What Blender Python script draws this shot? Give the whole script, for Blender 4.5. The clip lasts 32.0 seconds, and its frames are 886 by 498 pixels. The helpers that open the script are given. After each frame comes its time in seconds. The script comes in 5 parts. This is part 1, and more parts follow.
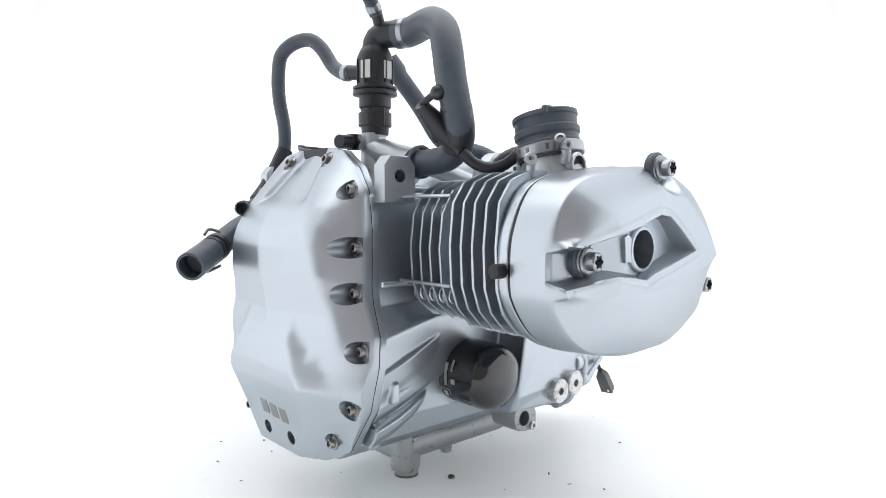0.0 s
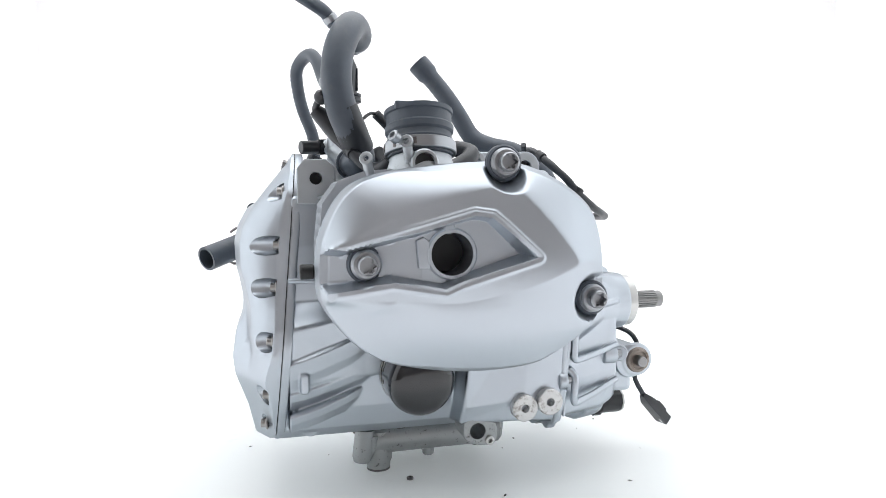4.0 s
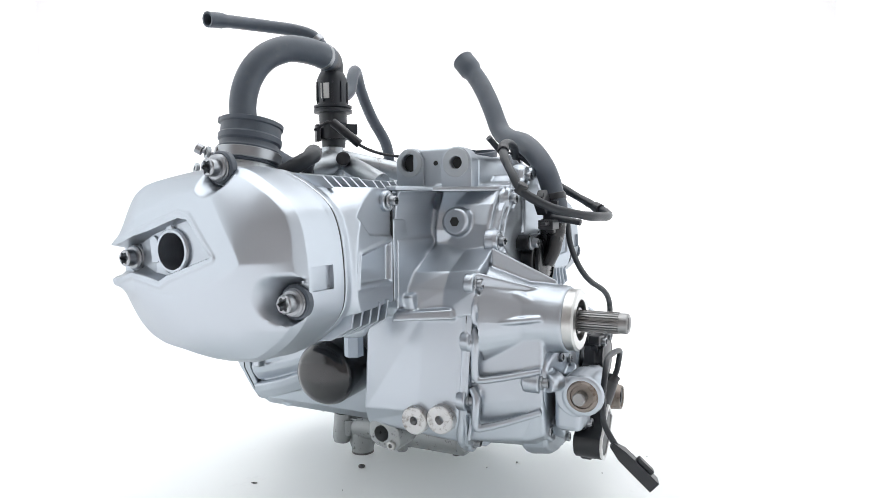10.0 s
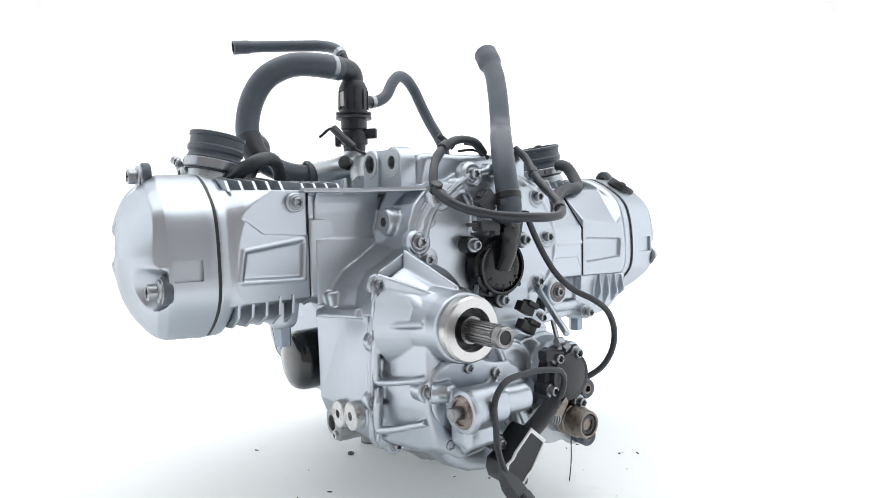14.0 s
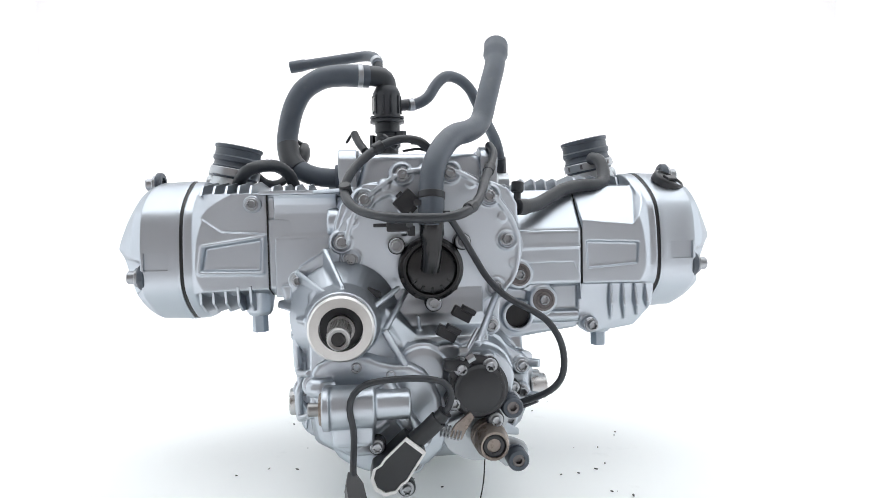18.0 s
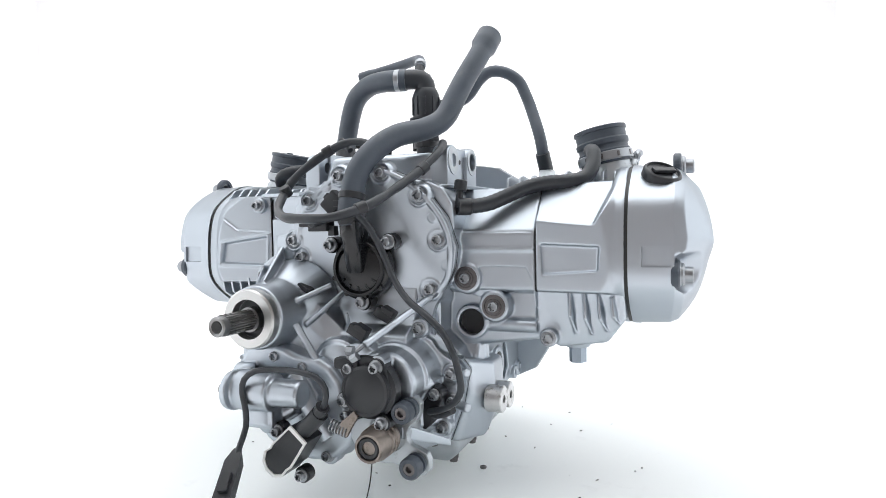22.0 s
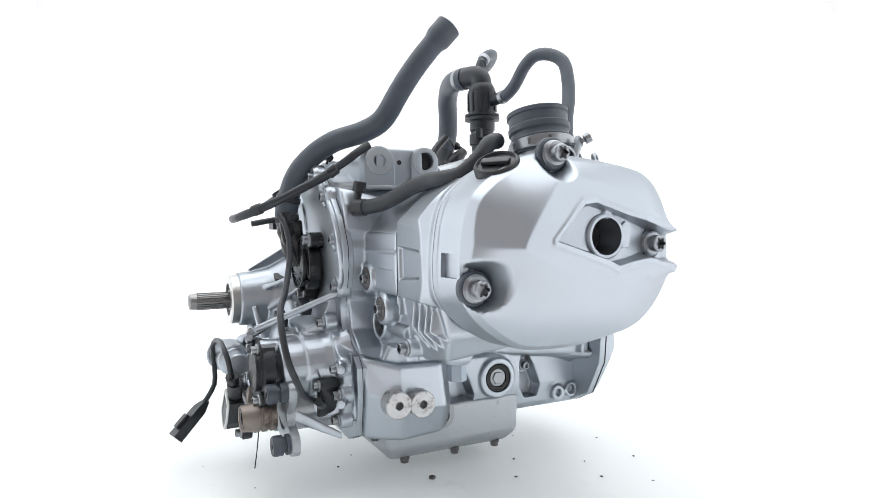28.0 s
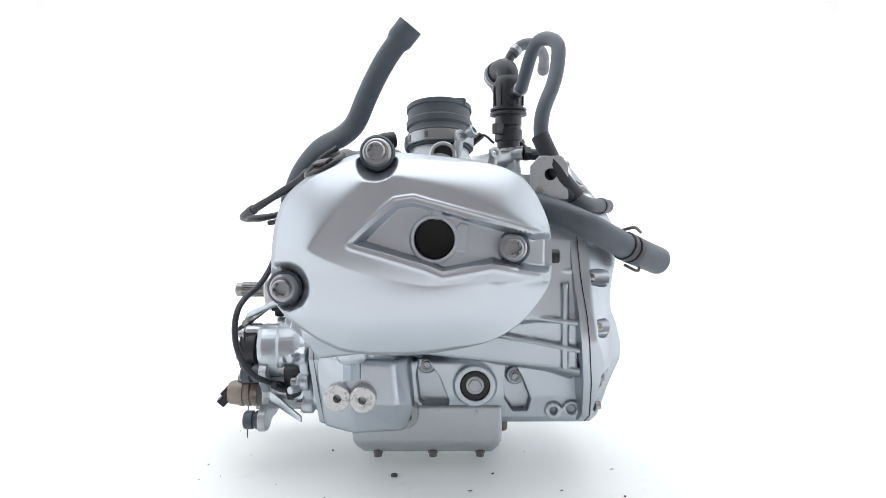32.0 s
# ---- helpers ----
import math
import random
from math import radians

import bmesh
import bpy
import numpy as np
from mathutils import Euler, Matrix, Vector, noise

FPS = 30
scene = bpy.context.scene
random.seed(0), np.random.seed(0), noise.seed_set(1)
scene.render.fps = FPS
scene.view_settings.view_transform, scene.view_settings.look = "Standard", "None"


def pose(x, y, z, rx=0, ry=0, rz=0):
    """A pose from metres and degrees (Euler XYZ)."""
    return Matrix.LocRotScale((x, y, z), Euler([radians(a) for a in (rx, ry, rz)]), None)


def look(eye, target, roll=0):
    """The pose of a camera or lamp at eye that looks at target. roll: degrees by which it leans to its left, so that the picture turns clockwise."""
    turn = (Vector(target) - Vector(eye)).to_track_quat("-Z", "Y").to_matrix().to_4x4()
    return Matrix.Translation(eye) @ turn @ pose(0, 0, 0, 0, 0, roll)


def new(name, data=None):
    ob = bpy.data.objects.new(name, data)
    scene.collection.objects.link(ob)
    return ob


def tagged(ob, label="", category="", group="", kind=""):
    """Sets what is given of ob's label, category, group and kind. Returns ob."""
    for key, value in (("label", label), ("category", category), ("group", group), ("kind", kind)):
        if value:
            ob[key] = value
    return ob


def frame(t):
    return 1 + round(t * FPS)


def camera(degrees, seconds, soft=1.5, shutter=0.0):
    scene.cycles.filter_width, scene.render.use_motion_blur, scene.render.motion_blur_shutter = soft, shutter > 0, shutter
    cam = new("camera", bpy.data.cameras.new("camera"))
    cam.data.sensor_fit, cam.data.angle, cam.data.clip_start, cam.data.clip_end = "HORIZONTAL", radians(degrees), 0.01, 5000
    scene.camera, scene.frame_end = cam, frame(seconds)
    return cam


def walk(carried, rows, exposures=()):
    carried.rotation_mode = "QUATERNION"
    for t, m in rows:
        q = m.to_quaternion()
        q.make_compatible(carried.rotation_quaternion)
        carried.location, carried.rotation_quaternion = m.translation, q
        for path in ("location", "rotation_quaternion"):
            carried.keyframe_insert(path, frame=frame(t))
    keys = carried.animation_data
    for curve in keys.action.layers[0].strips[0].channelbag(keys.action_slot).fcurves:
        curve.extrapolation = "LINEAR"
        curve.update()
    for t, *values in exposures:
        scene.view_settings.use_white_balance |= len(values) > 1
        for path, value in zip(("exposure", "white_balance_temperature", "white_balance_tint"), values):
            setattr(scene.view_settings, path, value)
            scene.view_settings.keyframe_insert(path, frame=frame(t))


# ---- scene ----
# ---- camera: stands still before the turntable ----
cam = camera(68.9, 32.0, soft=0.8)
EYE = Vector((0.0236, -0.87, 0.3193))
VIEW = look(EYE, EYE + Vector((0, math.cos(0.05086), -math.sin(0.05086))), -0.352)
walk(cam, [(0.0, VIEW), (32.0, VIEW)])

# ---- light: a white photo booth with soft boxes ----
world = bpy.data.worlds.new("studio_air")
scene.world = world
world.use_nodes = True
world.node_tree.nodes["Background"].inputs[0].default_value = (0.80, 0.88, 1.0, 1)
world.node_tree.nodes["Background"].inputs[1].default_value = 0.12


def soft_box(name, place, target, sx, sy, watts, colour):
    data = bpy.data.lights.new(name, "AREA")
    data.shape, data.size, data.size_y, data.energy, data.color = "RECTANGLE", sx, sy, watts, colour
    ob = new(name, data)
    ob.matrix_world = look(place, target)
    return ob


soft_box("overhead_soft_box", (0, 0.15, 1.75), (0, 0.1, 0), 2.4, 2.0, 30, (0.93, 0.97, 1.0))
scene.view_settings.exposure = 0.0


# ---- materials ----
def material(name, colour, metal=0.0, rough=0.5, vary=0.1, scale=60.0, bump=0.05, grain=900.0, coat=0.0, stain=None, amount=0.0, stain_scale=25.0, edge=1.0):
    m = bpy.data.materials.new(name)
    m.use_nodes = True
    nt = m.node_tree
    b = nt.nodes["Principled BSDF"]
    b.inputs["Metallic"].default_value = metal
    b.inputs["Coat Weight"].default_value = coat
    b.inputs["Specular Tint"].default_value = (edge, edge, edge, 1)
    b.inputs["Coat Roughness"].default_value = 0.15
    co = nt.nodes.new("ShaderNodeTexCoord")
    n1 = nt.nodes.new("ShaderNodeTexNoise")
    n1.inputs["Scale"].default_value, n1.inputs["Detail"].default_value = scale, 5
    nt.links.new(co.outputs["Object"], n1.inputs["Vector"])
    n2 = nt.nodes.new("ShaderNodeTexNoise")
    n2.inputs["Scale"].default_value, n2.inputs["Detail"].default_value = grain, 3
    nt.links.new(co.outputs["Object"], n2.inputs["Vector"])
    ramp = nt.nodes.new("ShaderNodeMix")
    ramp.data_type = "RGBA"
    lo = [c * (1 - vary) for c in colour]
    hi = [min(1, c * (1 + vary)) for c in colour]
    ramp.inputs[6].default_value, ramp.inputs[7].default_value = (*lo, 1), (*hi, 1)
    nt.links.new(n1.outputs["Fac"], ramp.inputs[0])
    last = ramp.outputs[2]
    if stain:
        n3 = nt.nodes.new("ShaderNodeTexNoise")
        n3.inputs["Scale"].default_value, n3.inputs["Detail"].default_value, n3.inputs["Roughness"].default_value = stain_scale, 8, 0.7
        nt.links.new(co.outputs["Object"], n3.inputs["Vector"])
        mr = nt.nodes.new("ShaderNodeMapRange")
        mr.inputs[1].default_value, mr.inputs[2].default_value = 0.62 - 0.35 * amount, 0.72 - 0.25 * amount
        nt.links.new(n3.outputs["Fac"], mr.inputs[0])
        mix = nt.nodes.new("ShaderNodeMix")
        mix.data_type = "RGBA"
        nt.links.new(mr.outputs[0], mix.inputs[0])
        nt.links.new(last, mix.inputs[6])
        mix.inputs[7].default_value = (*stain, 1)
        last = mix.outputs[2]
    nt.links.new(last, b.inputs["Base Color"])
    r = nt.nodes.new("ShaderNodeMapRange")
    r.inputs[3].default_value, r.inputs[4].default_value = max(0.02, rough - 0.06), min(1, rough + 0.06)
    nt.links.new(n1.outputs["Fac"], r.inputs[0])
    nt.links.new(r.outputs[0], b.inputs["Roughness"])
    if bump:
        bp = nt.nodes.new("ShaderNodeBump")
        bp.inputs["Strength"].default_value, bp.inputs["Distance"].default_value = bump, 0.0006
        nt.links.new(n2.outputs["Fac"], bp.inputs["Height"])
        nt.links.new(bp.outputs["Normal"], b.inputs["Normal"])
    return m


SILVER = material("silver_engine_paint", (0.492, 0.533, 0.580), 0.90, 0.345, 0.03, 18, 0.04, 1500, edge=0.6)
CAST = material("bare_cast_aluminium", (0.46, 0.49, 0.515), 0.85, 0.40, 0.06, 60, 0.25, 700, stain=(0.25, 0.24, 0.23), amount=0.06, stain_scale=40)
DIRTY = material("dirty_cast_aluminium", (0.37, 0.385, 0.39), 0.75, 0.48, 0.12, 50, 0.4, 500, stain=(0.08, 0.075, 0.07), amount=0.10, stain_scale=150)
BRIGHT = material("machined_aluminium", (0.60, 0.60, 0.59), 1.0, 0.32, 0.05, 200, 0.08, 1200)
STEEL = material("zinc_plated_steel", (0.35, 0.365, 0.385), 1.0, 0.34, 0.04, 120, 0.0, 900)
DARKSTEEL = material("dark_steel", (0.16, 0.15, 0.15), 0.9, 0.38, 0.2, 200, 0.1, 900)
RUBBER = material("black_rubber", (0.066, 0.081, 0.102), 0.0, 0.45, 0.25, 45, 0.2, 900, stain=(0.085, 0.098, 0.112), amount=0.10, stain_scale=30)
PLASTIC = material("black_plastic", (0.020, 0.022, 0.026), 0.0, 0.38, 0.2, 60, 0.15, 900)
GASKET = material("black_gasket", (0.012, 0.012, 0.013), 0.0, 0.5, 0.2, 60, 0.0)
FILTER = material("glossy_black_enamel", (0.010, 0.011, 0.014), 0.0, 0.12, 0.1, 30, 0.0, coat=0.5)
RUST = material("brown_oxidised_metal", (0.28, 0.245, 0.22), 0.9, 0.48, 0.35, 90, 0.3, 700, stain=(0.12, 0.085, 0.06), amount=0.25, stain_scale=60)
WHITE = material("white_plastic", (0.80, 0.80, 0.79), 0.0, 0.45, 0.04, 60, 0.05)
DARK = material("dark_bore", (0.02, 0.02, 0.021), 0.2, 0.5, 0.2, 80, 0.0)
STRIP = material("grey_printed_label", (0.62, 0.61, 0.59), 0.0, 0.5, 0.1, 300, 0.0)
WORN = material("worn_milled_aluminium", (0.62, 0.62, 0.62), 0.85, 0.40, 0.1, 120, 0.4, 500, stain=(0.30, 0.28, 0.26), amount=0.28, stain_scale=110)
CHIP = material("dark_grit", (0.05, 0.05, 0.05), 0.0, 0.7, 0.4, 300, 0.0)
ROOM = material("warm_grey_room_wall", (0.62, 0.578, 0.558), 0.0, 0.8, 0.1, 3, 0.1, 60)


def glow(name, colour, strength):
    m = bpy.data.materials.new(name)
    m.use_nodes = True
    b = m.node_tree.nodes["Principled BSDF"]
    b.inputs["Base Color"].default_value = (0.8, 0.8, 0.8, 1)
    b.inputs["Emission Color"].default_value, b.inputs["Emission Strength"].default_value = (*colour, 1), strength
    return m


PLATE = material("white_plate_added_glow", (0.82, 0.85, 0.85), 0.0, 0.4, 0.02, 8, 0.02, 300, stain=(0.74, 0.77, 0.77), amount=0.05, stain_scale=12)
# slight glow added to the plate: hides its rim, lifts the shade under the engine
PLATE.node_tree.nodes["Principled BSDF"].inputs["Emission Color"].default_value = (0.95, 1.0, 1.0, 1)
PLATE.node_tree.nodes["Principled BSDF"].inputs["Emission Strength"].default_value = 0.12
# glow of the two side sheets, added to brighten panels that face sideways
SIDE_GLOW = glow("added_side_glow", (0.90, 0.96, 1.0), 0.58)
# emission added so that floor and backdrop come out plain white; no lamp behind
SHEET_GLOW = glow("white_sheet_added_glow", (0.97, 0.955, 0.985), 0.40)


# ---- mesh tools ----
def cleaned(bm, bevel=0.0, angle=35, segments=2):
    bmesh.ops.recalc_face_normals(bm, faces=bm.faces)
    if bevel:
        es = [e for e in bm.edges if len(e.link_faces) == 2 and e.calc_face_angle(0) > radians(angle)]
        bmesh.ops.bevel(bm, geom=es, offset=bevel, segments=segments, profile=0.5, affect="EDGES", clamp_overlap=True)
    return bm


def part(name, bm, mat, parent=None, label="", sharp=38):
    """One mesh object from a bmesh, under a thing or a part."""
    bmesh.ops.recalc_face_normals(bm, faces=bm.faces)
    for f in bm.faces:
        f.smooth = True
    for e in bm.edges:
        if len(e.link_faces) == 2 and e.calc_face_angle(0) > radians(sharp):
            e.smooth = False
    me = bpy.data.meshes.new(name)
    bm.to_mesh(me)
    bm.free()
    me.materials.append(mat)
    ob = new(name, me)
    ob.parent = parent
    if len(me.polygons) > 6:
        wn = ob.modifiers.new("normals", "WEIGHTED_NORMAL")
        wn.keep_sharp, wn.weight, wn.mode = True, 60, "FACE_AREA"
    if label:
        tagged(ob, label)
    return ob


def placed(name, me, m, parent):
    """One more object on a mesh that is already there."""
    ob = new(name, me)
    ob.parent = parent
    ob.matrix_basis = m
    return ob


def aim(p, d):
    """The pose at p whose z axis points along d."""
    return Matrix.Translation(p) @ Vector(d).to_track_quat("Z", "Y").to_matrix().to_4x4()


def join(*bms):
    out = bms[0]
    for b in bms[1:]:
        me = bpy.data.meshes.new("tmp")
        b.to_mesh(me)
        out.from_mesh(me)
        bpy.data.meshes.remove(me)
        b.free()
    return out


def loft(rings, caps=True):
    bm = bmesh.new()
    vs = [[bm.verts.new(p) for p in r] for r in rings]
    n = len(rings[0])
    for a, b in zip(vs, vs[1:]):
        for i in range(n):
            bm.faces.new((a[i], a[(i + 1) % n], b[(i + 1) % n], b[i]))
    if caps:
        bm.faces.new(vs[0][::-1])
        bm.faces.new(vs[-1])
    return cleaned(bm)


def lift(axis, a, b, c):
    """Plane coordinates (a, b) and the height c along the axis to a point."""
    return {"x": (c, a, b), "y": (a, c, b), "z": (a, b, c)}[axis]


def prism(axis, pts, lo, hi, bevel=0.0, taper=1.0, segments=2, angle=35):
    cx = sum(p[0] for p in pts) / len(pts)
    cy = sum(p[1] for p in pts) / len(pts)
    top = [(cx + (p[0] - cx) * taper, cy + (p[1] - cy) * taper) for p in pts]
    bm = loft([[lift(axis, *p, lo) for p in pts], [lift(axis, *p, hi) for p in top]])
    return cleaned(bm, bevel, angle, segments)


def box(x0, x1, y0, y1, z0, z1, bevel=0.002):
    return prism("z", [(x0, y0), (x1, y0), (x1, y1), (x0, y1)], z0, z1, bevel)


def turned(p, d, profile, seg=32):
    """A turned body: profile of (distance along d, radius)."""
    m = aim(p, d)
    rings = [[m @ Vector((r * math.cos(k * math.tau / seg), r * math.sin(k * math.tau / seg), h)) for k in range(seg)] for h, r in profile]
    return loft(rings)


def rod(p, q, r, r2=None, seg=24, bevel=0.0):
    d = Vector(q) - Vector(p)
    L, r2 = d.length, r if r2 is None else r2
    if bevel:
        return turned(p, d, [(0, r - bevel), (bevel, r), (L - bevel, r2), (L, r2 - bevel)], seg)
    return turned(p, d, [(0, r), (L, r2)], seg)


def pipe_ring(p, d, r_out, r_in, h, seg=32, bevel=0.0008):
    prof = [(0, r_in), (0, r_out - bevel), (bevel, r_out), (h - bevel, r_out), (h, r_out - bevel), (h, r_in)]
    m = aim(p, d)
    rings = [[m @ Vector((r * math.cos(k * math.tau / seg), r * math.sin(k * math.tau / seg), z)) for k in range(seg)] for z, r in prof]
    return loft(rings + rings[:1], caps=False)


def spline(pts, step=0.006):
    P = [Vector(p) for p in pts]
    P = [2 * P[0] - P[1]] + P + [2 * P[-1] - P[-2]]
    out = []
    for i in range(1, len(P) - 2):
        n = max(2, int((P[i + 1] - P[i]).length / step))
        for k in range(n):
            t = k / n
            a, b, c, d = P[i - 1], P[i], P[i + 1], P[i + 2]
            out.append(0.5 * (2 * b + (c - a) * t + (2 * a - 5 * b + 4 * c - d) * t * t + (3 * b - a - 3 * c + d) * t ** 3))
    return out + [P[-2]]


def tube(pts, r, seg=16, step=0.006, swell=None, bore=0.0, ribs=0.0):
    """A hose along a smooth line; r, or swell(u) with u from 0 to 1, is its radius; bore: open end of that inner radius."""
    line = spline(pts, step)
    n = len(line)
    tan = [(line[min(i + 1, n - 1)] - line[max(i - 1, 0)]).normalized() for i in range(n)]
    nrm = tan[0].orthogonal().normalized()
    rings = []
    for i in range(n):
        nrm = (nrm - tan[i] * nrm.dot(tan[i])).normalized()
        bi = tan[i].cross(nrm)
        q = (swell(i / (n - 1)) if swell else 1.0) * r
        if ribs and i % 2:
            q *= 1 - ribs
        rings.append([line[i] + q * (math.cos(k * math.tau / seg) * nrm + math.sin(k * math.tau / seg) * bi) for k in range(seg)])
    if bore:
        c, t = line[-1], tan[-1]
        last = rings[-1]
        rings.append([c + (v - c) * bore / r for v in last])
        rings.append([c + (v - c) * bore / r - t * 0.02 for v in last])
    return loft(rings)


def polar(pts, centre, n=80):
    """A star-shaped outline resampled at n even angles round centre."""
    out = []
    for k in range(n):
        a = k * math.tau / n
        d = Vector((math.cos(a), math.sin(a)))
        best = None
        for p, q in zip(pts, pts[1:] + pts[:1]):
            p, q = Vector(p) - Vector(centre), Vector(q) - Vector(centre)
            e = q - p
            den = d.x * -e.y + d.y * e.x
            if abs(den) < 1e-12:
                continue
            s = (p.x * -e.y + p.y * e.x) / den
            u = (d.x * p.y - d.y * p.x) / den
            if s > 0 and -1e-6 <= u <= 1 + 1e-6 and (best is None or s > best):
                best = s
        out.append((centre[0] + d.x * best, centre[1] + d.y * best))
    return out


def softened(pts, rounds=1):
    for _ in range(rounds):
        pts = [q for a, b in zip(pts, pts[1:] + pts[:1]) for q in ((a[0] * 0.75 + b[0] * 0.25, a[1] * 0.75 + b[1] * 0.25), (a[0] * 0.25 + b[0] * 0.75, a[1] * 0.25 + b[1] * 0.75))]
    return pts


def disc(cx, cy, r, n=24):
    return [(cx + r * math.cos(k * math.tau / n), cy + r * math.sin(k * math.tau / n)) for k in range(n)]


def carve(bm, cutters, mode="DIFFERENCE", whole=True):
    """bm less the cutters (or with them)."""
    obs = []
    for b in [bm] + list(cutters):
        bmesh.ops.recalc_face_normals(b, faces=b.faces)
        me = bpy.data.meshes.new("tmp")
        b.to_mesh(me)
        b.free()
        obs.append(new("tmp", me))
    for c in obs[1:]:
        mod = obs[0].modifiers.new("cut", "BOOLEAN")
        mod.operation, mod.object, mod.solver = mode, c, "EXACT"
    ev = obs[0].evaluated_get(bpy.context.evaluated_depsgraph_get())
    out = bmesh.new()
    out.from_mesh(ev.to_mesh())
    ev.to_mesh_clear()
    for o in obs:
        me = o.data
        bpy.data.objects.remove(o)
        bpy.data.meshes.remove(me)
    bmesh.ops.remove_doubles(out, verts=out.verts, dist=1e-5)
    islands, seen = [], set()
    for v in out.verts:
        if v in seen:
            continue
        seen.add(v)
        stack, isle = [v], []
        while stack:
            w = stack.pop()
            isle.append(w)
            for e in w.link_edges:
                o = e.other_vert(w)
                if o not in seen:
                    seen.add(o)
                    stack.append(o)
        islands.append(isle)
    if whole and len(islands) > 1:
        islands.sort(key=len)
        bmesh.ops.delete(out, geom=[v for isle in islands[:-1] for v in isle], context="VERTS")
    bmesh.ops.dissolve_degenerate(out, edges=out.edges, dist=1e-5)
    return out


def fused(bms, voxel=0.0013, rounds=3):
    """One casting from overlapping solids, with the fillets that a mould leaves."""
    bm = join(*bms)
    bmesh.ops.recalc_face_normals(bm, faces=bm.faces)
    me = bpy.data.meshes.new("casting")
    bm.to_mesh(me)
    bm.free()
    ob = new("casting", me)
    rm = ob.modifiers.new("skin", "REMESH")
    rm.mode, rm.voxel_size, rm.adaptivity = "VOXEL", voxel, 0.0
    sm = ob.modifiers.new("soft", "SMOOTH")
    sm.factor, sm.iterations = 0.5, rounds
    dg = bpy.context.evaluated_depsgraph_get()
    out = bpy.data.meshes.new_from_object(ob.evaluated_get(dg), depsgraph=dg)
    bpy.data.objects.remove(ob)
    bpy.data.meshes.remove(me)
    out.shade_smooth()
    return out


def casting(name, bms, mat, parent, label="", voxel=0.0013, rounds=3):
    me = fused(bms, voxel, rounds)
    me.materials.clear()
    me.materials.append(mat)
    me.name = name
    ob = new(name, me)
    ob.parent = parent
    if label:
        tagged(ob, label)
    return ob


def lean(bm, k=-0.085, z0=0.25):
    """The castings lean back a little: shift y with height."""
    for v in bm.verts:
        v.co.y += k * (v.co.z - z0)
    return bm


# ---- the booth ----
def booth():
    bm = bmesh.new()
    prof = [(-1.7, -0.006), (1.5, -0.006)] + [(1.5 + 0.6 * math.sin(a), 0.594 - 0.6 * math.cos(a)) for a in [radians(x) for x in range(10, 91, 10)]] + [(2.1, 2.9)]
    rows = [[bm.verts.new((x, y, z)) for y, z in prof] for x in (-2.9, 2.9)]
    for i in range(len(prof) - 1):
        bm.faces.new((rows[0][i], rows[1][i], rows[1][i + 1], rows[0][i + 1]))
    tagged(part("backdrop", bm, SHEET_GLOW), "seamless white sheet with added glow, floor and backdrop in one", "backdrop", kind="structure")
    tagged(part("floor", box(-3.0, 3.0, -3.0, 2.1, -0.06, -0.012, 0), ROOM), "warm grey room floor round the booth", "floor", kind="structure")
    for s, n in ((-1, "wall_west"), (1, "wall_east")):
        bm = box(min(s * 2.9, s * 3.0), max(s * 2.9, s * 3.0), -3.0, 2.1, 0.0, 2.9, 0)
        tagged(part(n, bm, ROOM), "warm grey room wall beside the booth", "wall", kind="structure")
        # added glowing sheet for the metal to reflect
        bm = box(min(s * 1.75, s * 1.77), max(s * 1.75, s * 1.77), -1.55, 2.0, 0.0, 2.3, 0)
        tagged(part("backdrop_side", bm, SIDE_GLOW), "white side sheet added with a glow to brighten the engine flanks", "backdrop", kind="structure")
    bm = box(-3.0, 3.0, -3.1, -3.0, 0.0, 2.9, 0)
    tagged(part("wall_south", bm, ROOM), "warm grey room wall behind the camera", "wall", kind="structure")
    bm = box(-3.0, 3.0, -3.0, 2.1, 2.9, 3.0, 0)
    tagged(part("ceiling", bm, ROOM), "warm grey studio ceiling", "ceiling", kind="structure")


booth()
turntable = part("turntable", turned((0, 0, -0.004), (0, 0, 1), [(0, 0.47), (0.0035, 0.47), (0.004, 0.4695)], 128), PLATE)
turntable.location.z = 0.0005
tagged(turntable, "thin white round turntable plate under the engine", "turntable")

# ---- the engine ----
engine = new("motorcycle_engine")
tagged(engine, "silver two-cylinder flat motorcycle engine with black hoses", "engine")


def make_bolt(name, mat, scale, washer=False):
    bms = [turned((0, 0, 0), (0, 0, 1), [(0, 0.0082), (0.0016, 0.0085), (0.0026, 0.0075), (0.0028, 0.0058)], 28)]
    head = turned((0, 0, 0.0026), (0, 0, 1), [(0, 0.0057), (0.0056, 0.0057), (0.0064, 0.0050)], 28)
    star = []
    for k in range(24):
        a = k * math.tau / 24
        star.append((math.cos(a) * (0.0039 + 0.0008 * math.cos(6 * a)), math.sin(a) * (0.0039 + 0.0008 * math.cos(6 * a))))
    head = carve(head, [prism("z", star, 0.0046, 0.012)])
    bm = join(bms[0], head)
    bmesh.ops.scale(bm, vec=(scale,) * 3, verts=bm.verts)
    ob = part(name, bm, mat)
    me = ob.data
    bpy.data.objects.remove(ob)
    return me


BOLT = make_bolt("bolt", STEEL, 1.0)
BIG_BOLT = make_bolt("cover_bolt", STEEL, 1.38)


def bolt(p, d, parent, me=BOLT, scale=1.0):
    return placed("bolt", me, aim(p, d) @ Matrix.Scale(scale, 4), parent)

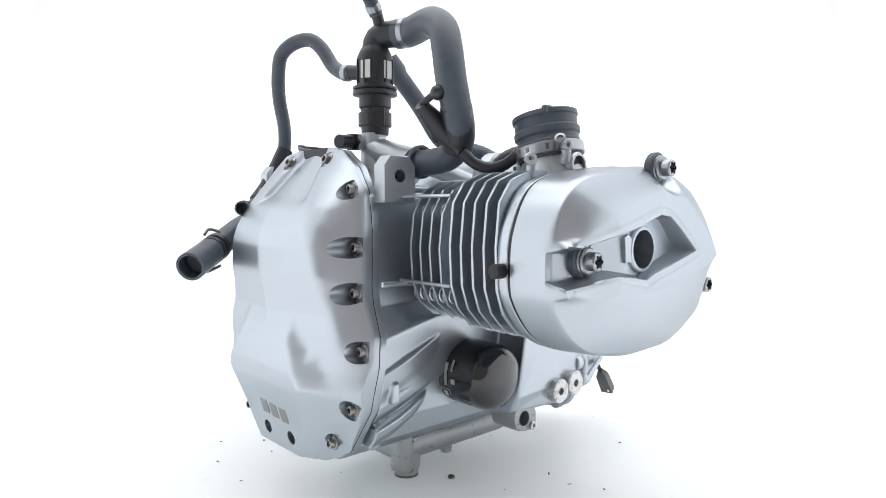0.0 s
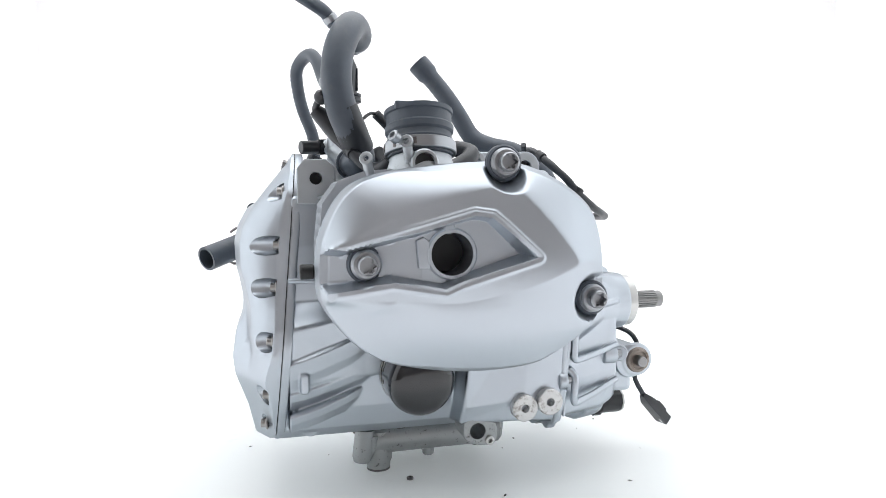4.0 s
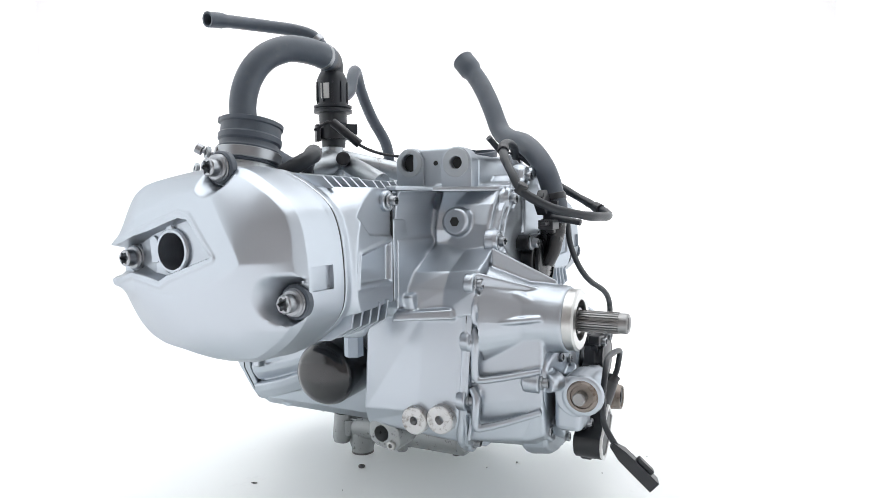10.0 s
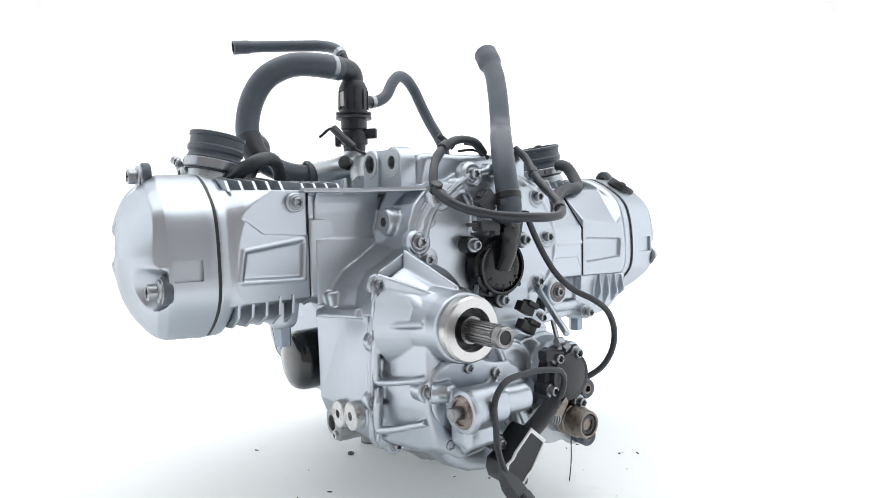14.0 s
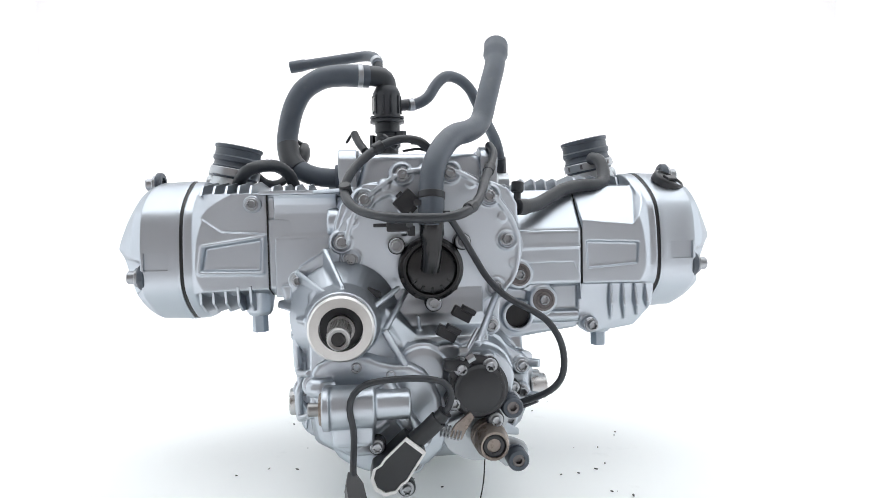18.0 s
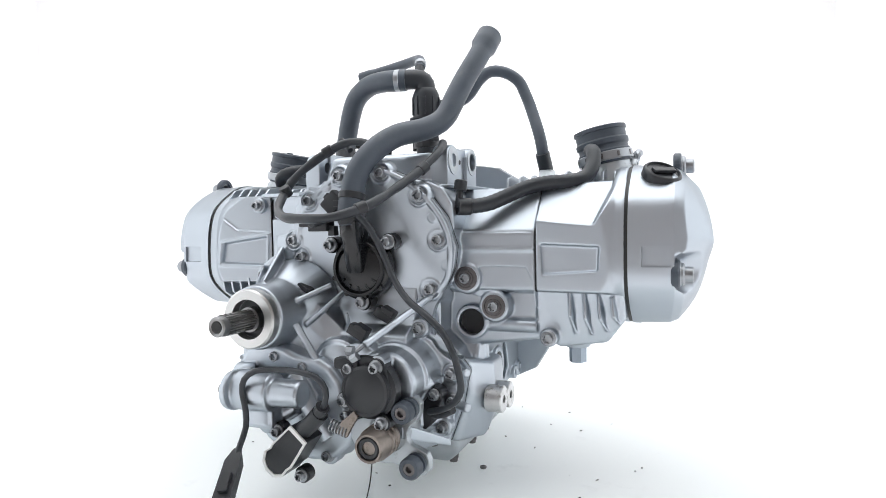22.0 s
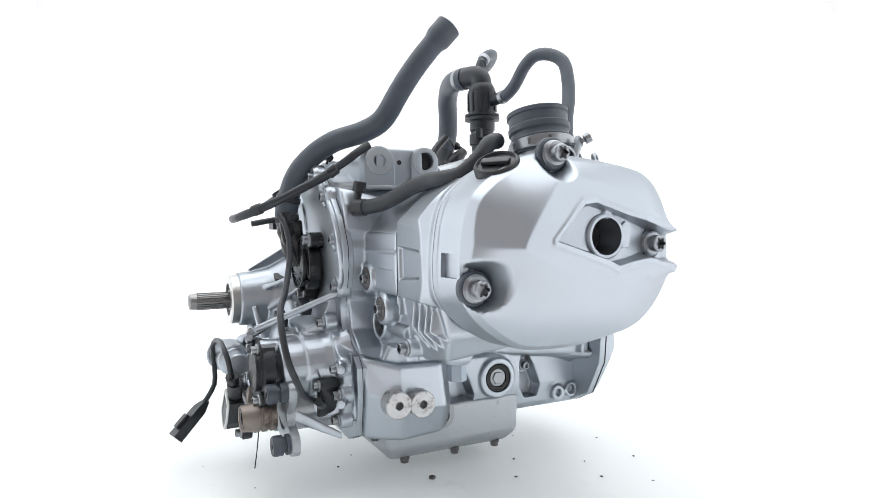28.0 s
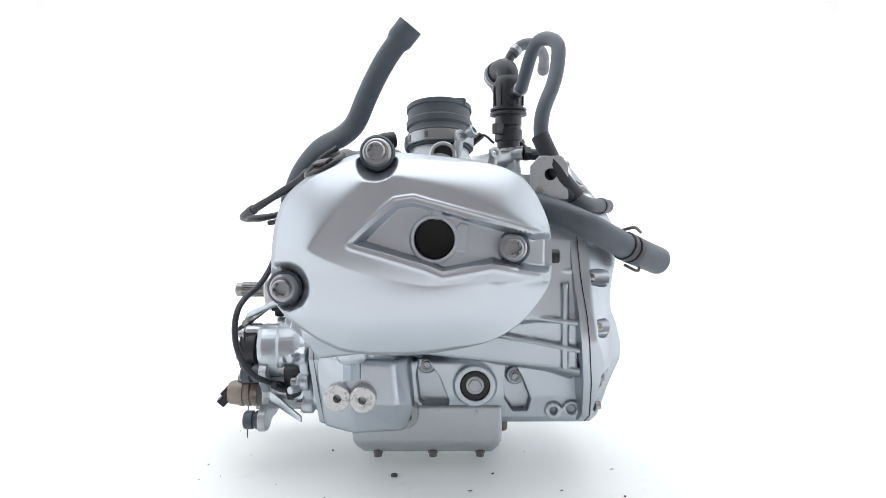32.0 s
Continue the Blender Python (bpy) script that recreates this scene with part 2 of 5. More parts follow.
# ---- cylinders with their heads and covers; s: -1 for one side, 1 for the other ----
RIM = [(0.166, 0.298), (0.160, 0.318), (0.150, 0.338), (0.136, 0.353), (0.112, 0.362), (0.080, 0.367), (0.045, 0.371), (0.010, 0.373), (-0.015, 0.369), (-0.043, 0.355), (-0.063, 0.341), (-0.074, 0.328), (-0.081, 0.305),
       (-0.084, 0.270), (-0.083, 0.245), (-0.075, 0.231), (-0.060, 0.217), (-0.040, 0.2035), (-0.018, 0.193), (0.031, 0.190), (0.070, 0.194), (0.105, 0.201), (0.121, 0.208), (0.137, 0.2185), (0.1495, 0.232), (0.160, 0.247), (0.166, 0.260)]
RIDGE = [(0.170, 0.296), (0.140, 0.305), (0.0875, 0.3313), (0.052, 0.3415), (0.0179, 0.3480), (0.006, 0.3440), (-0.018, 0.317), (-0.038, 0.291), (-0.0385, 0.284), (-0.0059, 0.2702), (0.0347, 0.2600), (0.0612, 0.2560), (0.0876, 0.2590), (0.140, 0.2590), (0.170, 0.2585)]
RECESS = [(0.200, 0.299), (0.143, 0.299), (0.086, 0.315), (0.044, 0.327), (0.030, 0.325), (0.022, 0.318), (-0.005, 0.292), (0.055, 0.273), (0.068, 0.267), (0.109, 0.274), (0.144, 0.267), (0.200, 0.262)]
MID = (0.045, 0.283)


def outside(y, z, pts):
    """Signed distance of the points (y, z) to a closed outline, negative inside."""
    best, inner = np.full(y.shape, 1e9), np.zeros(y.shape, bool)
    for (ay, az), (by, bz) in zip(pts, pts[1:] + pts[:1]):
        ey, ez = by - ay, bz - az
        t = np.clip(((y - ay) * ey + (z - az) * ez) / (ey * ey + ez * ez + 1e-12), 0, 1)
        best = np.minimum(best, np.hypot(y - ay - t * ey, z - az - t * ez))
        cross = (az > z) != (bz > z)
        inner ^= cross & (y < (by - ay) * (z - az) / (bz - az + 1e-12) + ay)
    return np.where(inner, -best, best)


def soft_min(a, b, k):
    h = np.clip(0.5 + 0.5 * (b - a) / k, 0, 1)
    return b * (1 - h) + a * h - k * h * (1 - h)


def cover_height(y, z, f, ry, rz):
    """Height of the rocker cover: f runs from 0 at the rim to 1 at the ridge, whose point on that ray is (ry, rz)."""
    def face(yy, zz):
        top = 0.3718 - 2.9 * np.maximum(0.0, zz - 0.284) ** 2 - 3.6 * np.maximum(0.0, 0.284 - zz) ** 2
        return top - 0.09 * yy - 0.20 * np.maximum(0.0, yy - 0.105) - 0.02 * np.maximum(0.0, -0.010 - yy)
    low = np.clip((0.285 - rz) / 0.02, 0, 1) * np.clip((0.15 - ry) / 0.03, 0, 1)
    g = np.clip(f, 0, 1)
    low = low * np.clip((0.12 - y) / 0.09, 0, 1)
    rise = (1 - low) * (1 - (1 - g) ** 1.33) + low * (1 - (1 - g) ** 2.1)
    edge = 0.3335 - 0.05 * np.maximum(0.0, y - 0.12) + 0.0095 * np.clip((0.012 - y) / 0.05, 0, 1) * np.clip((z - 0.185) / 0.045, 0.45, 1)
    slope = edge + (face(ry, rz) - edge) * rise
    u = np.where(f >= 1, face(y, z), slope)
    floor = np.maximum(0.3278, np.where(y > 0.085, 0.3525 - (y - 0.085) * 0.34, 0.3525) - 1.5 * np.maximum(0.0, y - 0.155))
    d = outside(y, z, RECESS)
    u = soft_min(u, floor + np.maximum(0, d + 0.0045) * 4.6 + 0.35 * np.maximum(0, d), 0.0012)
    u = u + 0.0011 * np.exp(-((d - 0.0035) / 0.0016) ** 2) * (y < 0.15)
    for cy, cz, r, oy, oz in ((0.0130, 0.3680, 0.0172, 0.013, 0.40), (-0.067, 0.2540, 0.0168, -0.093, 0.262)):
        t = np.clip(((y - cy) * (oy - cy) + (z - cz) * (oz - cz)) / ((oy - cy) ** 2 + (oz - cz) ** 2), 0, 1)
        q = np.hypot(y - cy - t * (oy - cy), z - cz - t * (oz - cz)) - r
        u = soft_min(u, 0.3375 + np.maximum(0, q + 0.0015) * 2.4, 0.0030)
    hole = np.hypot(y - 0.061, z - 0.295) - 0.0182
    return np.minimum(u, 0.302 + np.maximum(0, hole + 0.0012) * 40)


def cover_body(rim, ridge, at, n=132):
    """The cover as rings from the gasket up the wall and across the face."""
    ry, rz = np.array(rim).T
    dy, dz = np.array(ridge).T
    cy, cz = MID
    rings = []
    for u, k in ((0.2925, 1.0), (0.2995, 1.0), (0.3003, 0.9945), (0.315, 0.989), (0.326, 0.985)):
        rings.append([at(u, cy + (a - cy) * k, cz + (b - cz) * k) for a, b in rim])
    span = np.hypot(ry - cy, rz - cz)
    inner = np.minimum(np.hypot(dy - cy, dz - cz) / span, 0.975)
    for i in range(n):
        k = 0.984 - 0.982 * (i / (n - 1)) ** 1.05
        y, z = cy + (ry - cy) * k, cz + (rz - cz) * k
        f = (0.984 - k) / (0.984 - inner)
        u = cover_height(y, z, f, cy + (ry - cy) * inner, cz + (rz - cz) * inner)
        u = np.minimum(u, 0.3285 + (0.984 - k) * span * (2.0 + 3.0 * np.clip((y - 0.08) / 0.04, 0, 1)) + 0.0080 * np.clip((0.012 - y) / 0.05, 0, 1) * np.clip((z - 0.185) / 0.045, 0.45, 1))
        rings.append([at(float(a), float(b), float(c)) for a, b, c in zip(u, y, z)])
    return loft(rings)


def cylinder_side(s):
    dy, du = (0.0, 0.0) if s < 0 else (-0.041, -0.013)

    def at(u, y, z):
        return Vector((s * (u + du), y + dy, z))

    def ring(pts, u, shrink=1.0):
        return [at(u, MID[0] + (y - MID[0]) * shrink, MID[1] + (z - MID[1]) * shrink) for y, z in pts]

    wall = [(min(0.1645, MID[0] + (y - MID[0]) * 0.985), MID[1] + (z - MID[1]) * 0.99) for y, z in softened(RIM)]
    rim, ridge = polar(softened(wall), MID, 320), polar(softened(RIDGE, 2), MID, 320)

    def u_prism(pts, lo, hi, taper=1.0, bevel=0.0):
        return prism("x", [(y + dy, z) for y, z in pts], s * (lo + du), s * (hi + du), bevel, taper)

    # the cover
    body = cover_body(rim, ridge, at)
    body = carve(body, [prism("y", [(s * (u + du), z) for u, z in ((0.306, 0.262), (0.334, 0.262), (0.334, 0.283), (0.306, 0.283))], -0.12 + dy, -0.0762 + dy)])
    cover = part("rocker_cover", body, SILVER, engine, "silver-painted rocker cover with an arrow-shaped recess", 50)
    out = (s, 0, 0)
    part("gasket", loft([ring(rim, 0.2880, 0.96), ring(rim, 0.2885, 0.9885), ring(rim, 0.2935, 0.9885), ring(rim, 0.2940, 0.96)]), GASKET, cover, "black rubber gasket")
    part("plug_sleeve", pipe_ring(at(0.340, 0.061, 0.295), out, 0.0208, 0.0170, 0.0160, 48, 0.0014), SILVER, cover, "rim round the spark plug hole")
    part("sleeve_tab", prism("x", [(0.079 + dy, 0.284), (0.088 + dy, 0.284), (0.090 + dy, 0.306), (0.084 + dy, 0.309), (0.079 + dy, 0.305)], s * (0.345 + du), s * (0.3555 + du), 0.0012), SILVER, cover)
    part("sleeve_notch", rod(at(0.340, 0.063, 0.3155), at(0.3557, 0.063, 0.3155), 0.0048, bevel=0.0012), SILVER, cover)
    part("plug_well", turned(at(0.296, 0.061, 0.295), out, [(0, 0.002), (0.001, 0.0165), (0.03, 0.0168)]), DARK, cover, "dark spark plug well")
    for (y, z), u in (((0.013, 0.368), 0.3400), ((0.127, 0.287), 0.3390), ((-0.067, 0.254), 0.3400)):
        part("washer", pipe_ring(at(u - 0.006, y, z), out, 0.0150, 0.009, 0.0085, 40, 0.0015), RUBBER, cover, "black rubber washer")
        part("washer_cup", pipe_ring(at(u - 0.003, y, z), out, 0.0122, 0.006, 0.0075, 40, 0.0015), STEEL, cover, "bright steel cup washer")
        bolt(at(u + 0.0035, y, z), out, cover, BIG_BOLT)
    # the head behind the cover: smooth panel towards the gearbox, fins round the rest
    headline = [(0.060, 0.356), (0.010, 0.356), (-0.040, 0.352), (-0.078, 0.351), (-0.084, 0.345), (-0.084, 0.245), (-0.074, 0.235), (-0.04, 0.225), (0.05, 0.218), (0.095, 0.226), (0.118, 0.25), (0.124, 0.30), (0.114, 0.335), (0.09, 0.350)]
    inner, outer = (0.192, 0.2895) if s < 0 else (0.196, 0.2895)
    face = -0.0705 if s < 0 else -0.0755

    def back_face(u, y):
        """The rear face of head and barrel leans outwards towards the cover."""
        return face - (face + 0.0850) * max(0.0, (u - inner) / (outer - inner)) if y < -0.07 else y

    head = loft([[at(u, back_face(u, y), z) for y, z in headline] for u in np.linspace(inner, outer, 6)])

    def side_cut(pts, depth, out=0.05, draft=0.0):
        c = (sum(q[0] for q in pts) / len(pts), sum(q[1] for q in pts) / len(pts))
        deep = [(c[0] + (u - c[0]) * (1 - draft), c[1] + (z - c[1]) * (1 - draft)) for u, z in pts]
        return loft([[at(u, back_face(u, -0.08) - out, z) for u, z in pts], [at(u, back_face(u, -0.08) + depth, z) for u, z in deep]])

    cuts = [side_cut([(0.2640, 0.2875), (0.1985, 0.2965), (0.2005, 0.2575), (0.2690, 0.2600)], 0.0045, 0.004, 0.06), side_cut([(0.300, 0.352), (0.281, 0.333), (0.2445, 0.3055), (0.185, 0.3015), (0.185, 0.3560), (0.300, 0.3560)], 0.0030)]
    if s > 0:
        cuts[1] = loft([[at(u, -0.094, z) for u, z in ((0.296, 0.352), (0.2525, 0.2925), (0.180, 0.2945), (0.180, 0.40), (0.296, 0.40))], [at(u, -0.030, z) for u, z in ((0.300, 0.368), (0.276, 0.3545), (0.180, 0.3530), (0.180, 0.40), (0.300, 0.40))]])
        cuts[0] = side_cut([(0.2655, 0.2835), (0.2000, 0.2865), (0.2020, 0.2520), (0.2640, 0.2570)], 0.0045, 0.004, 0.06)
    hull = loft([ring(rim, inner - 0.01, 1.30), ring(rim, 0.262, 1.06), ring(rim, 0.280, 0.985), ring(rim, 0.30, 0.985)])
    head = carve(carve(head, [hull], "INTERSECT"), cuts)
    flange = loft([ring(rim, 0.274, 0.968), ring(rim, 0.279, 0.990), ring(rim, 0.2885, 0.994)])
    beads = [tube([at(u, back_face(u, -0.08) - 0.0003, z) for u, z in line], 0.0019, 8) for line in
             (((0.2665, 0.2895), (0.231, 0.2945), (0.1965, 0.2990)), ((0.1965, 0.2990), (0.198, 0.277), (0.1985, 0.2550)), ((0.1985, 0.2550), (0.235, 0.2562), (0.271, 0.2575)), ((0.271, 0.2575), (0.269, 0.273), (0.2665, 0.2895)))] if s < 0 else []
    head = casting("cylinder_head", [head, flange] + beads, SILVER, engine, "silver cylinder head with cooling fins", 0.0011, 4 if s < 0 else 8)
    # fins
    fin_line = [(-0.058, 0.350), (-0.045, 0.362), (0.030, 0.370), (0.118, 0.364), (0.142, 0.355), (0.156, 0.335), (0.160, 0.295), (0.158, 0.258), (0.150, 0.236), (0.132, 0.217), (0.10, 0.207), (0.02, 0.202), (-0.050, 0.207), (-0.074, 0.220), (-0.078, 0.240), (0.02, 0.24), (0.07, 0.27), (0.07, 0.33), (0.02, 0.345)]
    if s > 0:
        fin_line[:2] = [(0.0, 0.352), (0.008, 0.366)]
        fin_line[12:15] = [(-0.02, 0.206), (-0.045, 0.220), (-0.05, 0.240)]
    for k in range(5):
        u = 0.212 + 0.0145 * k
        low = [(y, z - (0.0 if s < 0 else max(0.0, (0.265 - u)) * 0.35 * (z < 0.24))) for y, z in fin_line]
        part("fin", u_prism(low, u, u + 0.0032, 1.0, 0.0007), SILVER, head)
    barrel_line = [(-0.084, 0.345), (-0.078, 0.351), (0.08, 0.348), (0.105, 0.33), (0.116, 0.29), (0.11, 0.248), (0.09, 0.226), (-0.04, 0.224), (-0.074, 0.235), (-0.084, 0.245)]
    if s > 0:
        barrel_line[:2] = [(-0.084, 0.2955), (-0.080, 0.300), (-0.035, 0.349)]
    barrel_mesh = u_prism([(face if y < -0.07 else y, z) for y, z in barrel_line], 0.085, inner, 1.0, 0.003)
    if s < 0:
        barrel_mesh = carve(barrel_mesh, [side_cut([(0.21, 0.3020), (0.06, 0.3020), (0.06, 0.3460), (0.21, 0.3460)], 0.0022), side_cut([(0.21, 0.3195), (0.06, 0.3195), (0.06, 0.3460), (0.21, 0.3460)], 0.0060)])
    barrel = casting("cylinder_barrel", [barrel_mesh], SILVER, engine, "silver cylinder barrel with cooling fins", 0.0011, 3)
    inner_fin = [(-0.055, 0.348), (-0.045, 0.360), (0.02, 0.366), (0.108, 0.358), (0.132, 0.348), (0.146, 0.325), (0.150, 0.290), (0.147, 0.255), (0.138, 0.234), (0.118, 0.218), (0.03, 0.212), (0.0, 0.23), (0.0, 0.345)]
    if s > 0:
        inner_fin[:2] = [(0.0, 0.350), (0.006, 0.363)]
    for k in range(4):
        u = 0.143 + 0.0145 * k
        part("fin", u_prism(inner_fin, u, u + 0.003, 1.0, 0.0007), SILVER, barrel)
    part("seam", u_prism([(MID[0] + ((face if y < -0.07 else y) - MID[0]) * 1.001, MID[1] + (z - MID[1]) * 1.0012) for y, z in (headline if s < 0 else barrel_line)], inner - 0.0005, inner + 0.0005), DARK, barrel, "thin dark joint line")
    for z in (0.255, 0.342):
        part("fin_stay", rod(at(0.128, 0.149, z), at(0.204, 0.149, z), 0.0018), SILVER, barrel)
    for k in range(4):
        part("stud_boss", rod(at(0.136 + 0.0145 * k, 0.128, 0.326), at(0.147 + 0.0145 * k, 0.128, 0.326), 0.0085, bevel=0.001), SILVER, barrel)
        part("stud_boss", rod(at(0.136 + 0.0145 * k, 0.130, 0.243), at(0.147 + 0.0145 * k, 0.130, 0.243), 0.0085, bevel=0.001), SILVER, barrel)
    # intake stub, collar and rubber boot
    top = at(0.245, 0.064, 0.428) if s < 0 else Vector((0.231, 0.023, 0.429))
    axis = Vector((-s * 0.20, 0.0, 1.0)).normalized()
    base = top - axis * 0.069
    stub = part("intake_stub", turned(base - axis * 0.02, axis, [(0, 0.036), (0.02, 0.034), (0.034, 0.029), (0.046, 0.028)], 40), CAST, head, "bare aluminium intake stub")
    port = base + axis * 0.010 + Vector((s * 0.026, 0.004, 0.0))
    part("port_collar", turned(port, (s, 0, 0.05), [(-0.02, 0.0135), (0.008, 0.0125), (0.0095, 0.0112), (0.0095, 0.0090), (0.004, 0.0088)], 32), CAST, stub, "bare aluminium port collar")
    part("port_bore", rod(port + Vector((s * 0.0035, 0, 0)), port + Vector((s * 0.006, 0, 0)), 0.0089), DARK, stub, "dark open port")
    boot = part("intake_boot", turned(base + axis * 0.016, axis, [(0, 0.0285), (0.001, 0.0305), (0.016, 0.0315), (0.018, 0.0300), (0.022, 0.0298), (0.024, 0.0318), (0.029, 0.0322), (0.031, 0.0305), (0.040, 0.0305), (0.041, 0.0320), (0.045, 0.0320), (0.046, 0.029), (0.025, 0.027)], 48), RUBBER, engine, "black rubber intake boot")
    part("clamp", pipe_ring(base + axis * 0.019, axis, 0.0336, 0.031, 0.011, 48), STEEL, boot, "steel band clamp")
    part("boot_tab", box(-0.006, 0.006, -0.003, 0.003, 0, 0.008), RUBBER, boot).matrix_basis = aim(base + axis * 0.060 + Vector((s * 0.02, 0.02, 0)), axis)
    # small eyes and a screw beside the stub, a bolt high on the rear face
    for y, z, u in ((0.116, 0.374, 0.272), (0.083, 0.388, 0.287)):
        part("eye_lug", pipe_ring(at(u, y, z), (s, 0.5, 0.3), 0.0062, 0.0028, 0.004, 20), CAST, head)
        part("eye_stem", rod(at(u - 0.002, y - 0.003, z - 0.016), at(u + 0.001, y, z - 0.003), 0.0045), CAST, head)
    part("clamp_screw", join(rod(at(0.275, 0.080, 0.384), at(0.288, 0.092, 0.391), 0.0024), turned(at(0.288, 0.092, 0.391), (s * 0.5, 0.8, 0.5), [(0, 0.0052), (0.006, 0.0052), (0.0065, 0.0030), (0.004, 0.0028)], 20)), STEEL, boot)
    for k in range(5):
        a = radians(200 + 35 * k) if s < 0 else radians(-20 - 35 * k)
        part("clamp_slot", box(-0.0016, 0.0016, -0.0004, 0.0004, -0.003, 0.003, 0), DARKSTEEL, boot).matrix_basis = aim(base + axis * 0.0245, axis) @ Matrix.Rotation(a, 4, "Z") @ Matrix.Translation((0, 0.0336, 0))
    if s < 0:
        bolt(at(0.208, -0.0775, 0.338), (0, -1, 0), head, BOLT, 0.9)
        part("bolt_boss", rod(at(0.208, -0.060, 0.338), at(0.208, -0.0770, 0.338), 0.0105, bevel=0.001), SILVER, head)
    part("dip_eye", rod(at(0.284, 0.164, 0.277), at(0.284, 0.176, 0.277), 0.0065, bevel=0.001), GASKET, head, "black plug")
    return cover, head, barrel, at


cylinder_side(-1)
cylinder_side(1)

# ---- crankcase ----
def dish():
    """The round hollow behind the coolant port."""
    return turned((0.1124, -0.0900, 0.200), (0, -1, 0), [(0, 0.0375), (0.048, 0.0410), (0.11, 0.0440)], 64)


REAR = [(-0.105, 0.290), (-0.092, 0.325), (-0.070, 0.350), (-0.030, 0.373), (0.020, 0.375), (0.050, 0.363), (0.075, 0.343), (0.095, 0.316), (0.104, 0.285), (0.100, 0.262), (0.082, 0.228), (0.080, 0.185), (0.100, 0.166), (0.112, 0.148), (0.103, 0.110), (0.085, 0.064), (0.050, 0.050),
        (-0.090, 0.056), (-0.145, 0.076), (-0.154, 0.110), (-0.156, 0.235), (-0.145, 0.262), (-0.118, 0.272)]
UPPER = softened([(-0.112, 0.20), (-0.112, 0.30), (-0.098, 0.345), (-0.06, 0.362), (0.06, 0.362), (0.098, 0.345), (0.100, 0.29), (0.082, 0.25), (0.080, 0.20)], 1)
body = prism("y", UPPER, -0.138, 0.0, 0.003)
mid = prism("y", softened([(-0.118, 0.150), (-0.118, 0.335), (-0.10, 0.358), (0.10, 0.358), (0.122, 0.335), (0.122, 0.150)], 1), -0.01, 0.186, 0.003)
low = prism("y", softened([(-0.112, 0.085), (-0.116, 0.16), (0.082, 0.16), (0.079, 0.072), (0.058, 0.052), (-0.08, 0.058)], 1), -0.138, 0.186, 0.003)
side = loft([[(-0.155, -0.138, 0.235), (-0.156, -0.138, 0.10), (-0.146, -0.138, 0.078), (-0.06, -0.138, 0.066), (-0.06, -0.138, 0.235)],
             [(-0.1575, -0.09, 0.224), (-0.160, -0.09, 0.11), (-0.155, -0.09, 0.084), (-0.06, -0.09, 0.066), (-0.06, -0.09, 0.224)],
             [(-0.164, -0.020, 0.218), (-0.157, -0.018, 0.105), (-0.148, -0.018, 0.084), (-0.06, -0.018, 0.066), (-0.06, -0.020, 0.218)]])
side = cleaned(side, 0.004, 30, 3)
rightside = loft([[(0.108, -0.138, 0.160), (0.112, -0.138, 0.12), (0.094, -0.138, 0.062), (0.03, -0.138, 0.052), (0.03, -0.138, 0.170)],
                  [(0.126, -0.10, 0.150), (0.128, -0.10, 0.100), (0.112, -0.10, 0.058), (0.03, -0.10, 0.050), (0.03, -0.10, 0.150)],
                  [(0.120, -0.045, 0.146), (0.122, -0.045, 0.095), (0.102, -0.045, 0.058), (0.03, -0.045, 0.050), (0.03, -0.045, 0.146)],
                  [(0.098, -0.026, 0.146), (0.098, -0.026, 0.090), (0.088, -0.026, 0.060), (0.03, -0.026, 0.050), (0.03, -0.026, 0.146)]])
rightside = cleaned(rightside, 0.005, 30, 3)
infill = cleaned(loft([[(0.03, -0.092, 0.10), (0.03, -0.092, 0.21), (0.098, -0.092, 0.21), (0.110, -0.092, 0.175), (0.118, -0.092, 0.12)], [(0.03, -0.04, 0.14), (0.03, -0.04, 0.21), (0.150, -0.04, 0.21), (0.140, -0.04, 0.175), (0.095, -0.04, 0.145)]]), 0.006, 25, 3)
low = carve(low, [prism("x", softened([(-0.0215, 0.140), (-0.020, 0.072), (0.023, 0.072), (0.0005, 0.140)]), 0.056, 0.2), prism("x", softened([(0.0895, 0.138), (0.085, 0.075), (0.124, 0.075), (0.104, 0.138)]), 0.056, 0.2)])
case = tagged(new("crankcase", bpy.data.meshes.new("crankcase")), "silver cast crankcase")
case.parent = engine
body, low, rightside, infill = [carve(b, [dish()]) for b in (body, low, rightside, infill)]
BITS = [lean(join(body, mid, low, side, rightside, infill))]
part("joint_flange", carve(lean(prism("y", REAR, -0.1455, -0.1325, 0.0015)), [dish()]), SILVER, case)
part("joint_line", carve(lean(prism("y", [(x * 1.003, z * 1.003 - 0.0006) for x, z in REAR], -0.1393, -0.1385)), [dish()]), DARK, case, "thin dark gasket line")
# shelf over the side wall and the stepped edge above it
BITS.append(cleaned(loft([[(-0.112, -0.135, 0.214), (-0.150, -0.130, 0.214), (-0.163, -0.121, 0.214), (-0.1855, -0.062, 0.211), (-0.112, -0.05, 0.211)], [(-0.112, -0.135, 0.228), (-0.148, -0.128, 0.2255), (-0.161, -0.119, 0.2245), (-0.1835, -0.064, 0.2205), (-0.112, -0.05, 0.230)]]), 0.002))
back = [(-0.075, 0.356), (-0.082, 0.344), (-0.095, 0.327), (-0.104, 0.306), (-0.1085, 0.290), (-0.128, 0.2775), (-0.148, 0.266), (-0.1565, 0.247), (-0.157, 0.218)]
